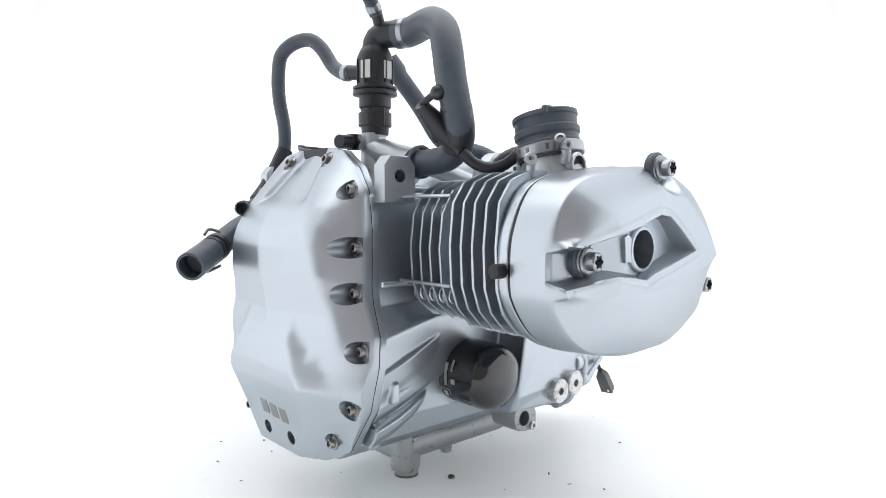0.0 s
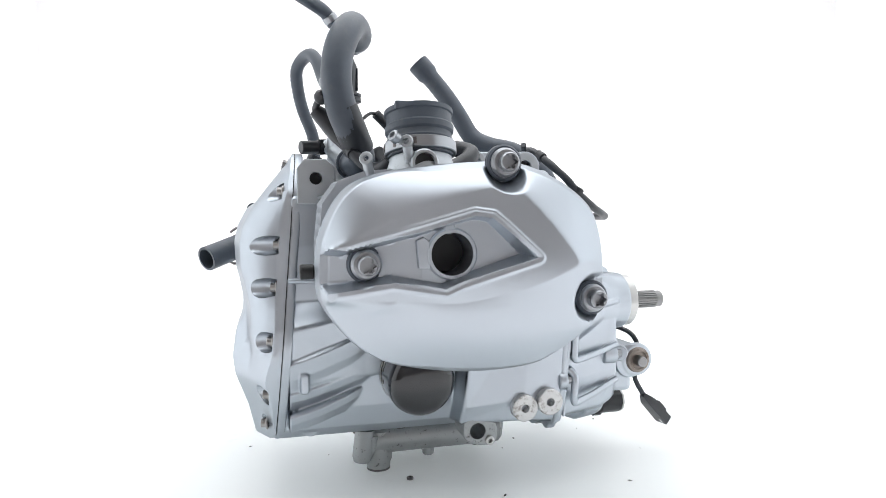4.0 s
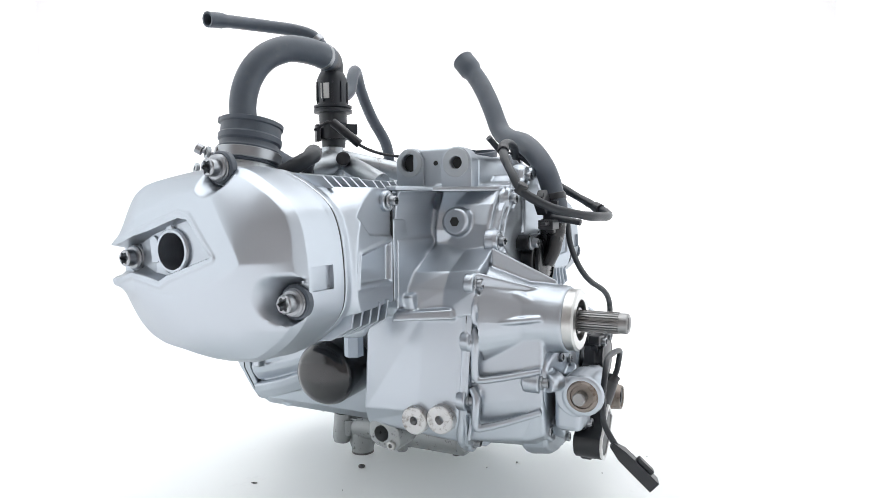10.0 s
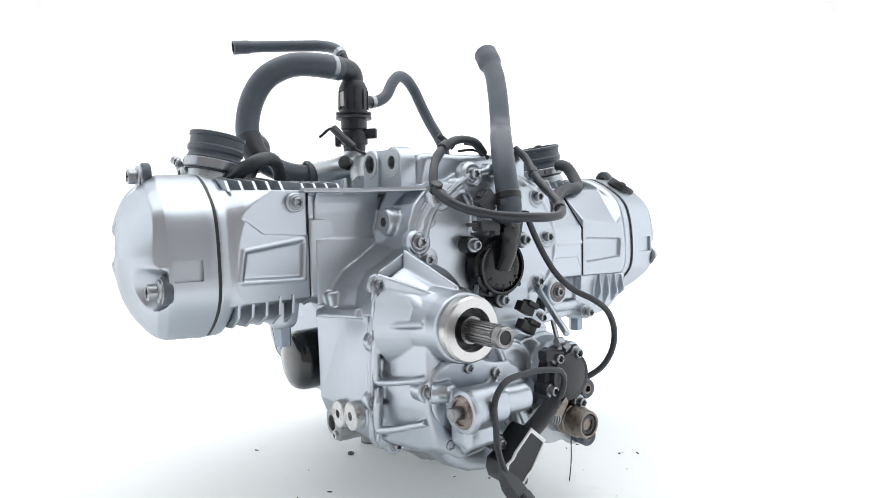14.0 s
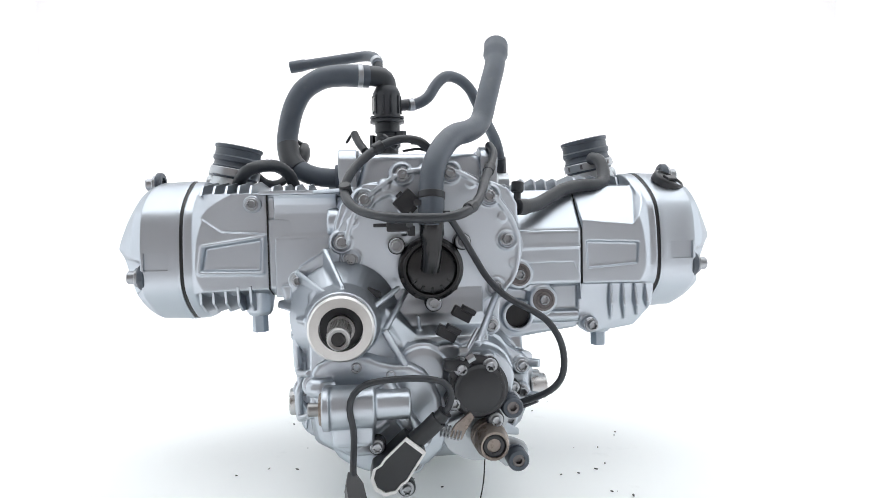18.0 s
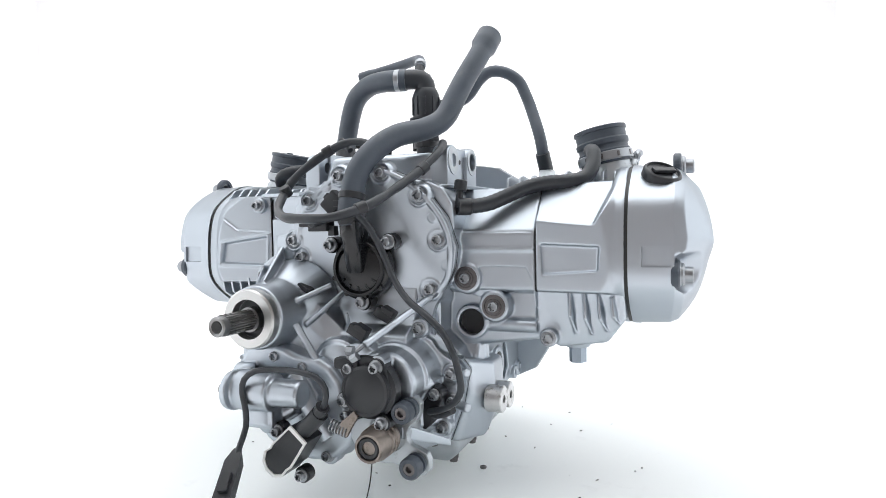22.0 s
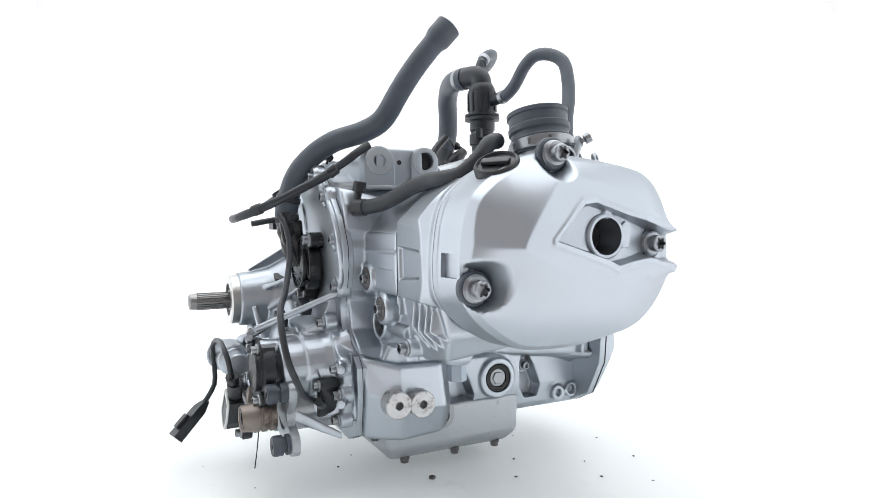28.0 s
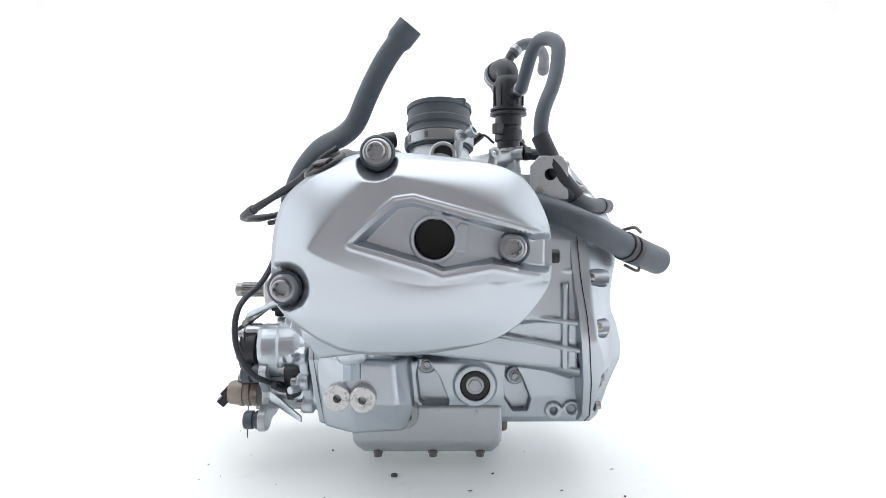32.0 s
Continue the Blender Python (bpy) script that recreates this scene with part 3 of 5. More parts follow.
fore = [(-0.100, -0.0835, 0.356), (-0.1035, -0.0830, 0.3436), (-0.1125, -0.0820, 0.327), (-0.1175, -0.0810, 0.306), (-0.1140, -0.0795, 0.290), (-0.133, -0.0770, 0.2755), (-0.154, -0.0745, 0.2615), (-0.1665, -0.0725, 0.245), (-0.171, -0.0710, 0.218)]
rear = [(x, -0.1465 - 0.085 * (z - 0.25), z) for x, z in back]
hollow = [((a[0] + b[0]) / 2 + 0.0065, (a[1] + b[1]) / 2, (a[2] + b[2]) / 2 - 0.0015) for a, b in zip(rear, fore)]
lipped = [(x + 0.0035, y + 0.0030, z) for x, y, z in fore]
sunk = [(x + 0.0080, y + 0.0180, z) for x, y, z in fore]
BITS.append(loft([ring + [(-0.055, ring[-1][1], 0.218), (-0.055, ring[0][1], 0.356)] for ring in (rear, hollow, fore, lipped, sunk)]))
BITS.append(turned((-0.106, -0.105, 0.315), (-1, 0, 0), [(0, 0.017), (0.010, 0.0155), (0.0125, 0.0135)]))
part("socket", turned((-0.1180, -0.105, 0.315), (-1, 0, 0), [(0, 0.0058), (0.0010, 0.0056)], 6), DARK, case, "dark hexagon socket of the plug")
BITS.append(cleaned(loft([[(-0.12, -0.083, 0.214), (-0.171, -0.083, 0.214), (-0.178, -0.083, 0.240), (-0.12, -0.083, 0.245)], [(-0.12, -0.02, 0.214), (-0.168, -0.02, 0.214), (-0.178, -0.02, 0.235), (-0.12, -0.02, 0.235)]]), 0.004, 25, 3))
# the barrel's rear face runs on under the deck to the crankcase's edge
FLANK = [(-0.0800, 0.3495), (-0.0762, 0.3445), (-0.0735, 0.3370), (-0.0722, 0.3260), (-0.0718, 0.3020), (-0.0728, 0.2985), (-0.0742, 0.2965), (-0.0745, 0.2700), (-0.0740, 0.2250), (-0.0300, 0.2250), (-0.0300, 0.3495)]
BITS.append(loft([[(x, y + d if y < -0.05 else y, z) for y, z in FLANK] for x, d in ((-0.1842, 0.0030), (-0.150, 0.0010), (-0.108, -0.0010))]))
# top deck, saddle and mounting lugs
part("top_deck", prism("z", [(-0.200, -0.0800), (-0.135, -0.0870), (-0.112, -0.112), (-0.088, -0.146), (-0.07, -0.152), (0.085, -0.145), (0.10, -0.10), (0.10, 0.10), (0.10, 0.16), (-0.11, 0.16), (-0.11, -0.05), (-0.200, -0.068)], 0.3485, 0.3535, 0.0015), SILVER, case)
BITS.append(cleaned(loft([[(-0.085, -0.118, 0.345), (0.078, -0.112, 0.345), (0.078, 0.005, 0.345), (-0.085, -0.010, 0.345)], [(-0.072, -0.112, 0.393), (0.062, -0.108, 0.393), (0.062, -0.012, 0.390), (-0.072, -0.020, 0.390)]]), 0.008, 30, 3))


def lug(name, x, y, z, w, h0, thick, r, axis="x", parent=case, mat=SILVER):
    """An upright ear with a round top and a bore."""
    n = [(y - w, h0), (y + w, h0), (y + w, z + r * 0.4)] + [(y + w * math.cos(a), z + w * 0.95 * math.sin(a)) for a in [radians(d) for d in range(20, 165, 20)]] + [(y - w, z + r * 0.4)]
    if axis == "x":
        bm = prism("x", n, x - thick, x + thick, 0.0015)
        cut = prism("x", disc(y, z, r), x - 0.05, x + 0.05)
    else:
        n = [(a - y + x, b) for a, b in n]
        bm = prism("y", n, y - thick, y + thick, 0.0015)
        cut = prism("y", disc(x, z, r), y - 0.05, y + 0.05)
    return part(name, carve(bm, [cut]), mat, parent)


lug("mounting_lug", -0.087, -0.036, 0.383, 0.0185, 0.350, 0.009, 0.0105)
lug("mounting_lug", -0.093, -0.100, 0.381, 0.019, 0.350, 0.010, 0.0072)
lug("mounting_lug", 0.076, -0.037, 0.384, 0.018, 0.350, 0.009, 0.0105)
lug("mounting_lug", 0.072, -0.094, 0.383, 0.019, 0.350, 0.010, 0.0072)
for x, s in ((-0.086, -1), (0.074, 1)):
    BITS.append(box(x - 0.0065, x + 0.0065, -0.098, -0.038, 0.346, 0.3985, 0.0015))
    part("web_hole", rod((x + s * 0.0066, -0.069, 0.382), (x + s * 0.0072, -0.069, 0.382), 0.0028), DARK, case, "small dark hole")
for x, y, z, r, h in ((-0.087, -0.036, 0.383, 0.0112, 0.0092), (-0.093, -0.100, 0.381, 0.0078, 0.0102), (0.076, -0.037, 0.384, 0.0112, 0.0092), (0.072, -0.094, 0.383, 0.0078, 0.0102)):
    d = 1 if x > 0 else -1
    part("lug_face", pipe_ring((x + d * (h - 0.0006), y, z), (d, 0, 0), 0.0165, r, 0.0014, 36, 0.0004), CAST, case, "milled bare face round the bore")
for x, y in ((-0.121, 0.152), (0.140, 0.146)):
    s = 1 if x > 0 else -1
    part("front_lug", carve(prism("x", [(y - 0.021, 0.335), (y + 0.020, 0.335), (y + 0.020, 0.374), (y + 0.012, 0.384), (y - 0.012, 0.384), (y - 0.021, 0.374)], x - 0.009, x + 0.009, 0.0015), [rod((x - 0.05, y, 0.363), (x + 0.05, y, 0.363), 0.0068)]), CAST, case, "bare aluminium mounting ear")
    part("bore", rod((x - s * 0.004, y, 0.363), (x - s * 0.0085, y, 0.363), 0.0067), DARK, case, "dark bolt bore")
for x, y, z, r in ((-0.087, -0.036, 0.383, 0.0104), (-0.093, -0.100, 0.381, 0.0071), (0.076, -0.037, 0.384, 0.0104), (0.072, -0.094, 0.383, 0.0071)):
    part("bore", rod((x - 0.003, y, z), (x + 0.003, y, z), r), DARK, case, "dark bolt bore")
# right flank: stepped barrel skirt, water outlet and bolts
skirt = cleaned(loft([[(0.078, -0.120, 0.3005), (0.078, -0.120, 0.185), (0.078, -0.095, 0.165), (0.078, 0.00, 0.14), (0.078, 0.00, 0.301)], [(0.1828, -0.1170, 0.3005), (0.1828, -0.1170, 0.196), (0.1828, -0.095, 0.178), (0.1828, 0.00, 0.19), (0.1828, 0.00, 0.301)]]), 0.004, 30, 3)
skirt = carve(skirt, [prism("y", [(0.07, 0.2615), (0.172, 0.2600), (0.1795, 0.243), (0.1815, 0.215), (0.20, 0.205), (0.20, 0.10), (0.07, 0.10)], -0.14, -0.1000), rod((0.1055, -0.16, 0.197), (0.1055, -0.06, 0.197), 0.0150)])
BITS.append(skirt)
BITS.append(rod((0.098, -0.1193, 0.2800), (0.1815, -0.1168, 0.2800), 0.0018, seg=12))
BITS.append(rod((0.122, -0.0990, 0.1945), (0.182, -0.1020, 0.1945), 0.0075, seg=16))
lobe = cleaned(loft([[(0.178, -0.112, 0.250), (0.276, -0.117, 0.250), (0.276, -0.106, 0.205), (0.256, -0.097, 0.178), (0.205, -0.097, 0.170), (0.180, -0.102, 0.186)], [(0.196, -0.02, 0.246), (0.276, -0.02, 0.246), (0.276, -0.02, 0.206), (0.256, -0.02, 0.186), (0.205, -0.02, 0.186), (0.196, -0.02, 0.195)]]), 0.004, 25, 3)
BITS.append(lobe)
for xa, za, xb, zb in ((0.2180, 0.240, 0.2230, 0.188), (0.2330, 0.236, 0.2400, 0.188), (0.2480, 0.232, 0.2560, 0.192), (0.2620, 0.230, 0.2690, 0.200)):
    ya, yb = -0.113 - (xa - 0.2) * 0.05, -0.1015 - (xb - 0.2) * 0.06
    BITS.append(cleaned(loft([[(xa, ya, za), (xa + 0.002, ya, za), (xa + 0.002, ya + 0.01, za), (xa, ya + 0.01, za)], [((xa + xb) / 2 - 0.003, ya - 0.0035, (za + zb) / 2 - 0.006), ((xa + xb) / 2 + 0.001, ya - 0.0035, (za + zb) / 2 - 0.006), ((xa + xb) / 2 + 0.003, ya + 0.012, (za + zb) / 2), ((xa + xb) / 2 - 0.003, ya + 0.012, (za + zb) / 2)],
                               [(xb - 0.001, yb, zb), (xb + 0.002, yb, zb), (xb + 0.002, yb + 0.02, zb), (xb - 0.001, yb + 0.02, zb)]])))
BITS.append(carve(prism("x", [(-0.06, 0.262), (-0.0935, 0.262), (-0.0935, 0.182), (-0.104, 0.158), (-0.112, 0.150), (-0.112, 0.120), (-0.06, 0.120)], 0.050, 0.112, 0.003), [rod((0.1055, -0.16, 0.197), (0.1055, -0.07, 0.197), 0.0150)]))
part("outlet_bore", rod((0.1055, -0.100, 0.197), (0.1055, -0.06, 0.197), 0.0149), DARK, case, "open coolant port")
BITS.append(pipe_ring((0.1055, -0.088, 0.1970), (0, -1, 0), 0.0195, 0.0150, 0.0205))
for p in ((0.1045, -0.1140, 0.2480), (0.1350, -0.1090, 0.2165)):
    BITS.append(turned(p, (0, -1, 0), [(-0.03, 0.0195), (0, 0.0185), (0.007, 0.0170), (0.008, 0.0155)]))
    part("washer", turned((p[0], p[1] - 0.008, p[2]), (0, -1, 0), [(0, 0.0135), (0.0008, 0.0133), (0.001, 0.0105), (0.0004, 0.0100), (0.0004, 0.0088), (0.0012, 0.0084)]), DARKSTEEL, case, "dark grey sealing washer")
    bolt((p[0], p[1] - 0.0050, p[2]), (0, -1, 0), case)
BITS.append(loft([[(x, y0 + (0.0045 if z < 0.23 else 0.0), z) for x, z in ((0.098, 0.263), (0.116, 0.262), (0.151, 0.226), (0.150, 0.205), (0.130, 0.201), (0.120, 0.226), (0.096, 0.233))] for y0 in (-0.088, -0.1170)]))
BITS.append(rod((0.195, -0.112, 0.183), (0.195, -0.085, 0.183), 0.010, bevel=0.001))
bolt((0.195, -0.112, 0.183), (0, -1, 0), case)
BITS.append(turned((0.219, -0.068, 0.210), (0, 0, -1), [(0, 0.022), (0.038, 0.016), (0.043, 0.0125)]))
BITS.append(turned((-0.2105, -0.032, 0.240), (0, 0, -1), [(0, 0.022), (0.036, 0.016), (0.041, 0.0125)]))
FITTING = material("blue_zinc_fitting", (0.30, 0.35, 0.40), 0.9, 0.35, 0.08, 80, 0.05)
part("drain_plug", rod((0.219, -0.068, 0.168), (0.219, -0.068, 0.150), 0.0098, seg=6), FITTING, case, "hexagonal steel drain plug")
part("drain_plug", rod((-0.2105, -0.032, 0.200), (-0.2105, -0.032, 0.178), 0.0098, seg=6), FITTING, case, "hexagonal steel drain plug")
# the flared underside on both flanks, towards the front
for s, x0, x1 in ((-1, 0.112, 0.135), (1, 0.086, 0.116)):
    BITS.append(cleaned(loft([[(s * 0.05, -0.02, 0.16), (s * (x0 + 0.005), -0.02, 0.150), (s * (x0 + 0.010), -0.02, 0.22), (s * 0.05, -0.02, 0.24)], [(s * 0.05, 0.10, 0.13), (s * (x1 - 0.012), 0.10, 0.140), (s * (x1 - 0.002), 0.10, 0.215), (s * 0.05, 0.10, 0.25)],
                                [(s * 0.05, 0.183, 0.10), (s * (x1 + 0.004), 0.183, 0.136), (s * (x1 + 0.008), 0.183, 0.20), (s * 0.05, 0.183, 0.30)]]), 0.004, 25, 3))
    BITS.append(rod((s * (x1 - 0.012), 0.05, 0.249), (s * (x1 + 0.006), 0.184, 0.2535), 0.003))
    BITS.append(carve(rod((s * 0.070, 0.160, 0.077), (s * (0.084 if s > 0 else 0.097), 0.160, 0.077), 0.0105, bevel=0.001), [rod((s * 0.05, 0.160, 0.077), (s * 0.2, 0.160, 0.077), 0.0048)]))
BITS.append(carve(rod((0.070, 0.182, 0.079), (0.084, 0.182, 0.079), 0.0105, bevel=0.001), [rod((0.05, 0.182, 0.079), (0.2, 0.182, 0.079), 0.0062)]))


def swept_lip(s, pts, depth=0.028, under=0.030):
    """A lip sweeping back from the front flange, hollow above it and round below."""
    rings = []
    for x, y, z in spline([(s * a, b, d) for a, b, d in pts], 0.008):
        rings.append([(x, y, z), (x - s * 0.0035, y, z + 0.0030), (x - s * depth, y, z + 0.006), (x - s * depth, y, z - under), (x - s * 0.012, y, z - under), (x - s * 0.0030, y, z - under * 0.45)])
    BITS.append(loft(rings))


swept_lip(-1, ((0.1440, 0.184, 0.162), (0.1410, 0.156, 0.170), (0.1360, 0.125, 0.181), (0.1300, 0.095, 0.192), (0.1250, 0.081, 0.202), (0.1190, 0.075, 0.215)), 0.03, 0.040)
swept_lip(-1, ((0.1370, 0.184, 0.128), (0.1335, 0.160, 0.132), (0.1285, 0.125, 0.141), (0.1220, 0.095, 0.150), (0.1150, 0.080, 0.158)), 0.028, 0.020)
swept_lip(-1, ((0.1330, 0.184, 0.101), (0.1300, 0.150, 0.1094), (0.1220, 0.115, 0.1215), (0.1130, 0.100, 0.127)), 0.028, 0.020)
swept_lip(1, ((0.0800, -0.012, 0.167), (0.0850, 0.020, 0.159), (0.0900, 0.060, 0.151), (0.0980, 0.100, 0.145), (0.1100, 0.150, 0.139), (0.1250, 0.186, 0.136)), 0.045, 0.010)
BITS.append(box(-0.1445, -0.120, 0.163, 0.172, 0.130, 0.152, 0.002))
BITS.append(box(0.095, 0.1285, 0.163, 0.170, 0.138, 0.240, 0.002))
BITS.append(rod((0.112, 0.11, 0.200), (0.131, 0.186, 0.192), 0.0035, seg=12))
BITS.append(rod((0.106, 0.08, 0.178), (0.131, 0.186, 0.160), 0.0030, seg=12))


def twin_boss(x, ya, za, yb, zb, s):
    """A milled double boss with two threaded holes."""
    bm = join(rod((x - s * 0.02, ya, za), (x, ya, za), 0.0155, bevel=0.0012), rod((x - s * 0.02, yb, zb), (x, yb, zb), 0.0155, bevel=0.0012))
    bm = carve(bm, [rod((x - s * 0.015, ya, za), (x + s * 0.1, ya, za), 0.0048), rod((x - s * 0.015, yb, zb), (x + s * 0.1, yb, zb), 0.0048)], whole=False)
    part("footrest_boss", bm, WORN, case, "milled footrest boss with worn paint round two holes")


twin_boss(-0.167, -0.077, 0.102, -0.108, 0.107, -1)
twin_boss(0.140, -0.098, 0.108, -0.069, 0.106, 1)
# oil sight glass, side bolts and stand mounts
BITS.append(pipe_ring((0.078, 0.063, 0.109), (1, 0, 0), 0.0265, 0.0185, 0.008, 40, 0.002))
part("sight_seal", pipe_ring((0.0795, 0.063, 0.109), (1, 0, 0), 0.0188, 0.012, 0.006, 40, 0.002), GASKET, case, "black seal of the oil sight glass")
part("sight_glass", turned((0.0790, 0.063, 0.109), (1, 0, 0), [(0, 0.0125), (0.004, 0.0120), (0.005, 0.011), (0.0055, 0.004)]), STEEL, case, "round oil sight glass with a bright plug")
part("sight_plug", rod((0.083, 0.063, 0.109), (0.0862, 0.063, 0.109), 0.0085, seg=6, bevel=0.0006), STEEL, case, "grey hexagonal plug")
for p in ((0.064, 0.003, 0.131), (0.066, 0.114, 0.117)):
    BITS.append(rod((0.05, p[1], p[2]), p, 0.011, bevel=0.001))
    bolt(p, (1, 0, 0), case, BOLT, 0.9)
for s, x, y in ((-1, -0.141, -0.025), (1, 0.088, -0.024)):
    bm = prism("x", softened([(y - 0.022, 0.090), (y + 0.017, 0.092), (y + 0.017, 0.066), (y + 0.004, 0.058), (y - 0.026, 0.056)], 1), min(x - s * 0.03, x + s * 0.010), max(x - s * 0.03, x + s * 0.010), 0.003)
    part("stand_mount", carve(bm, [rod((x - 0.1, y, 0.075), (x + 0.1, y, 0.075), 0.0095)]), DIRTY, case, "grimy cast stand mount with a bore")
    part("threaded_eye", pipe_ring((x + s * 0.008, y - 0.014, 0.064), (s, 0, 0), 0.0052, 0.0026, 0.006, 20), BRIGHT, case)
# sump
sump = part("oil_sump", cleaned(loft([[(-0.060, -0.094, 0.084), (0.080, -0.094, 0.084), (0.080, 0.098, 0.084), (-0.060, 0.098, 0.084)], [(-0.058, -0.090, 0.034), (0.079, -0.090, 0.034), (0.079, 0.096, 0.034), (-0.058, 0.096, 0.034)], [(-0.045, -0.078, 0.018), (0.062, -0.078, 0.018), (0.062, 0.086, 0.018), (-0.045, 0.086, 0.018)]]), 0.006, 25, 3), CAST, engine, "cast oil sump with grimy spots")
part("oil_gallery", join(rod((-0.052, -0.085, 0.044), (-0.046, 0.090, 0.040), 0.0195, bevel=0.004), turned((-0.062, 0.093, 0.058), (0, 0.1, -1), [(0, 0.0120), (0.034, 0.0125), (0.040, 0.0105)], 24), turned((-0.049, 0.010, 0.030), (0, 0, -1), [(0, 0.0085), (0.014, 0.0075), (0.016, 0.006)], 20)), DIRTY, sump, "speckled cast oil gallery")
part("foot_pipe", turned((-0.046, 0.074, 0.052), (0, 0, -1), [(0, 0.0185), (0.038, 0.0170), (0.043, 0.0150), (0.0505, 0.0145)]), DIRTY, sump, "speckled cast foot")
part("foot_ring", pipe_ring((-0.046, 0.074, 0.0005), (0, 0, 1), 0.0148, 0.009, 0.004), DARKSTEEL, sump)
part("gallery_ear", turned((-0.060, 0.086, 0.050), (0, 0.15, -1), [(0, 0.0105), (0.018, 0.0100), (0.022, 0.0085)]), DIRTY, sump)
for y in (-0.06, 0.010, 0.070):
    for x in (-0.030, 0.062):
        part("sump_bolt", turned((x, y, 0.022), (0, 0, -1), [(0, 0.0065), (0.004, 0.0062), (0.0045, 0.0052), (0.0085, 0.0050)], 16), DARKSTEEL, sump)
for y in (-0.094, 0.0995):
    for x in (-0.03, 0.05):
        part("sump_lug", turned((x, y, 0.062), (0, 0, -1), [(0, 0.0065), (0.016, 0.0058), (0.019, 0.0045)], 16), DARKSTEEL, sump)
BITS.append(turned((-0.075, 0.045, 0.142), (-1, 0, 0), [(0, 0.046), (0.036, 0.0415), (0.039, 0.040)], 40))
part("drip_boss", turned((-0.081, 0.052, 0.098), (0, 0, -1), [(0, 0.0200), (0.022, 0.0125), (0.026, 0.0110)], 28), SILVER, case)
part("drip_bolt", turned((-0.081, 0.052, 0.073), (0, 0, -1), [(0, 0.0105), (0.004, 0.0100), (0.006, 0.0062), (0.010, 0.0055)], 16), DARKSTEEL, case, "dark bolt under a boss")
oil_filter = part("oil_filter", turned((-0.102, 0.046, 0.142), (-1, -0.05, -0.03), [(0, 0.036), (0.002, 0.038), (0.058, 0.038), (0.064, 0.0365), (0.070, 0.033), (0.0735, 0.026), (0.075, 0.012), (0.0752, 0.002)], 56), FILTER, engine, "glossy black spin-on oil filter")


def arc_patch(u0, u1, a0, a1, r):
    m = aim((-0.102, 0.046, 0.142), (-1, -0.05, -0.03))
    up = m.inverted().to_3x3() @ Vector((0, 0, 1))
    base = math.atan2(up.y, up.x)
    side = m.inverted().to_3x3() @ Vector((0, 1, 0))
    sign = 1 if math.sin(math.atan2(side.y, side.x) - base) > 0 else -1
    rows = []
    for h in (u0, u1):
        rows.append([m @ Vector((q * math.cos(base + sign * radians(a)), q * math.sin(base + sign * radians(a)), h)) for q in (r,) for a in np.linspace(a0, a1, 8)])
    bm = bmesh.new()
    v = [[bm.verts.new(p) for p in row] for row in rows]
    for i in range(7):
        bm.faces.new((v[0][i], v[0][i + 1], v[1][i + 1], v[1][i]))
    bmesh.ops.solidify(bm, geom=bm.faces[:], thickness=0.0003)
    return bm


for u0, u1, a0, a1 in ((0.020, 0.0245, 66, 106), (0.029, 0.0325, 60, 80), (0.0305, 0.0365, 92, 101), (0.012, 0.026, 112, 113.5), (0.012, 0.026, 134, 135.5), (0.012, 0.0130, 112, 135), (0.025, 0.026, 112, 135), (0.016, 0.022, 117, 130)):
    part("label_bar", arc_patch(u0, u1, a0, a1, 0.0387), STRIP, oil_filter)
bolt((-0.118, 0.070, 0.196), (-1, 0, 0), case, BOLT, 1.1)
part("tag_bore", rod((-0.122, 0.125, 0.249), (-0.127, 0.125, 0.249), 0.0032), DARK, case)
BITS.append(lean(prism("y", [(x * 0.96, 0.22 + (z - 0.22) * 0.97) for x, z in REAR], -0.136, -0.100)))
case.data = fused(BITS, 0.0013, 2)
case.data.materials.append(SILVER)

# ---- front cover ----
HALF = [(0.030, 0.397), (0.060, 0.392), (0.090, 0.373), (0.110, 0.347), (0.121, 0.300), (0.125, 0.250), (0.130, 0.232), (0.144, 0.203), (0.146, 0.172), (0.137, 0.125), (0.108, 0.078), (0.070, 0.060)]
FRONT = [(-x, z) for x, z in HALF] + [(x, z) for x, z in HALF[::-1]]
FMID = (0.0, 0.22)
KEEL_Z, KEEL_Y = zip((0.055, 0.187), (0.14, 0.222), (0.19, 0.2325), (0.22, 0.2335), (0.245, 0.240), (0.26, 0.2450), (0.29, 0.2490), (0.31, 0.2460), (0.33, 0.2370), (0.355, 0.219), (0.38, 0.200), (0.40, 0.187))
EAR_Z, EAR_X = zip((0.05, 0.118), (0.20, 0.100), (0.26, 0.082), (0.298, 0.072), (0.335, 0.054), (0.37, 0.036), (0.40, 0.026))
BASE_Z, BASE_X = zip(*[(z, x + 0.001) for x, z in HALF[::-1]])
CHIN_Z, CHIN_Y = zip((0.055, 0.205), (0.07, 0.209), (0.10, 0.217), (0.14, 0.2335), (0.16, 0.2385), (0.19, 0.2375))
CREASE_Z, CREASE_X = zip((0.055, 0.040), (0.09, 0.060), (0.145, 0.078), (0.195, 0.050))
RIDGE_X, RIDGE_Z = zip((0.0, 0.190), (0.046, 0.190), (0.078, 0.174), (0.122, 0.214), (0.2, 0.24))


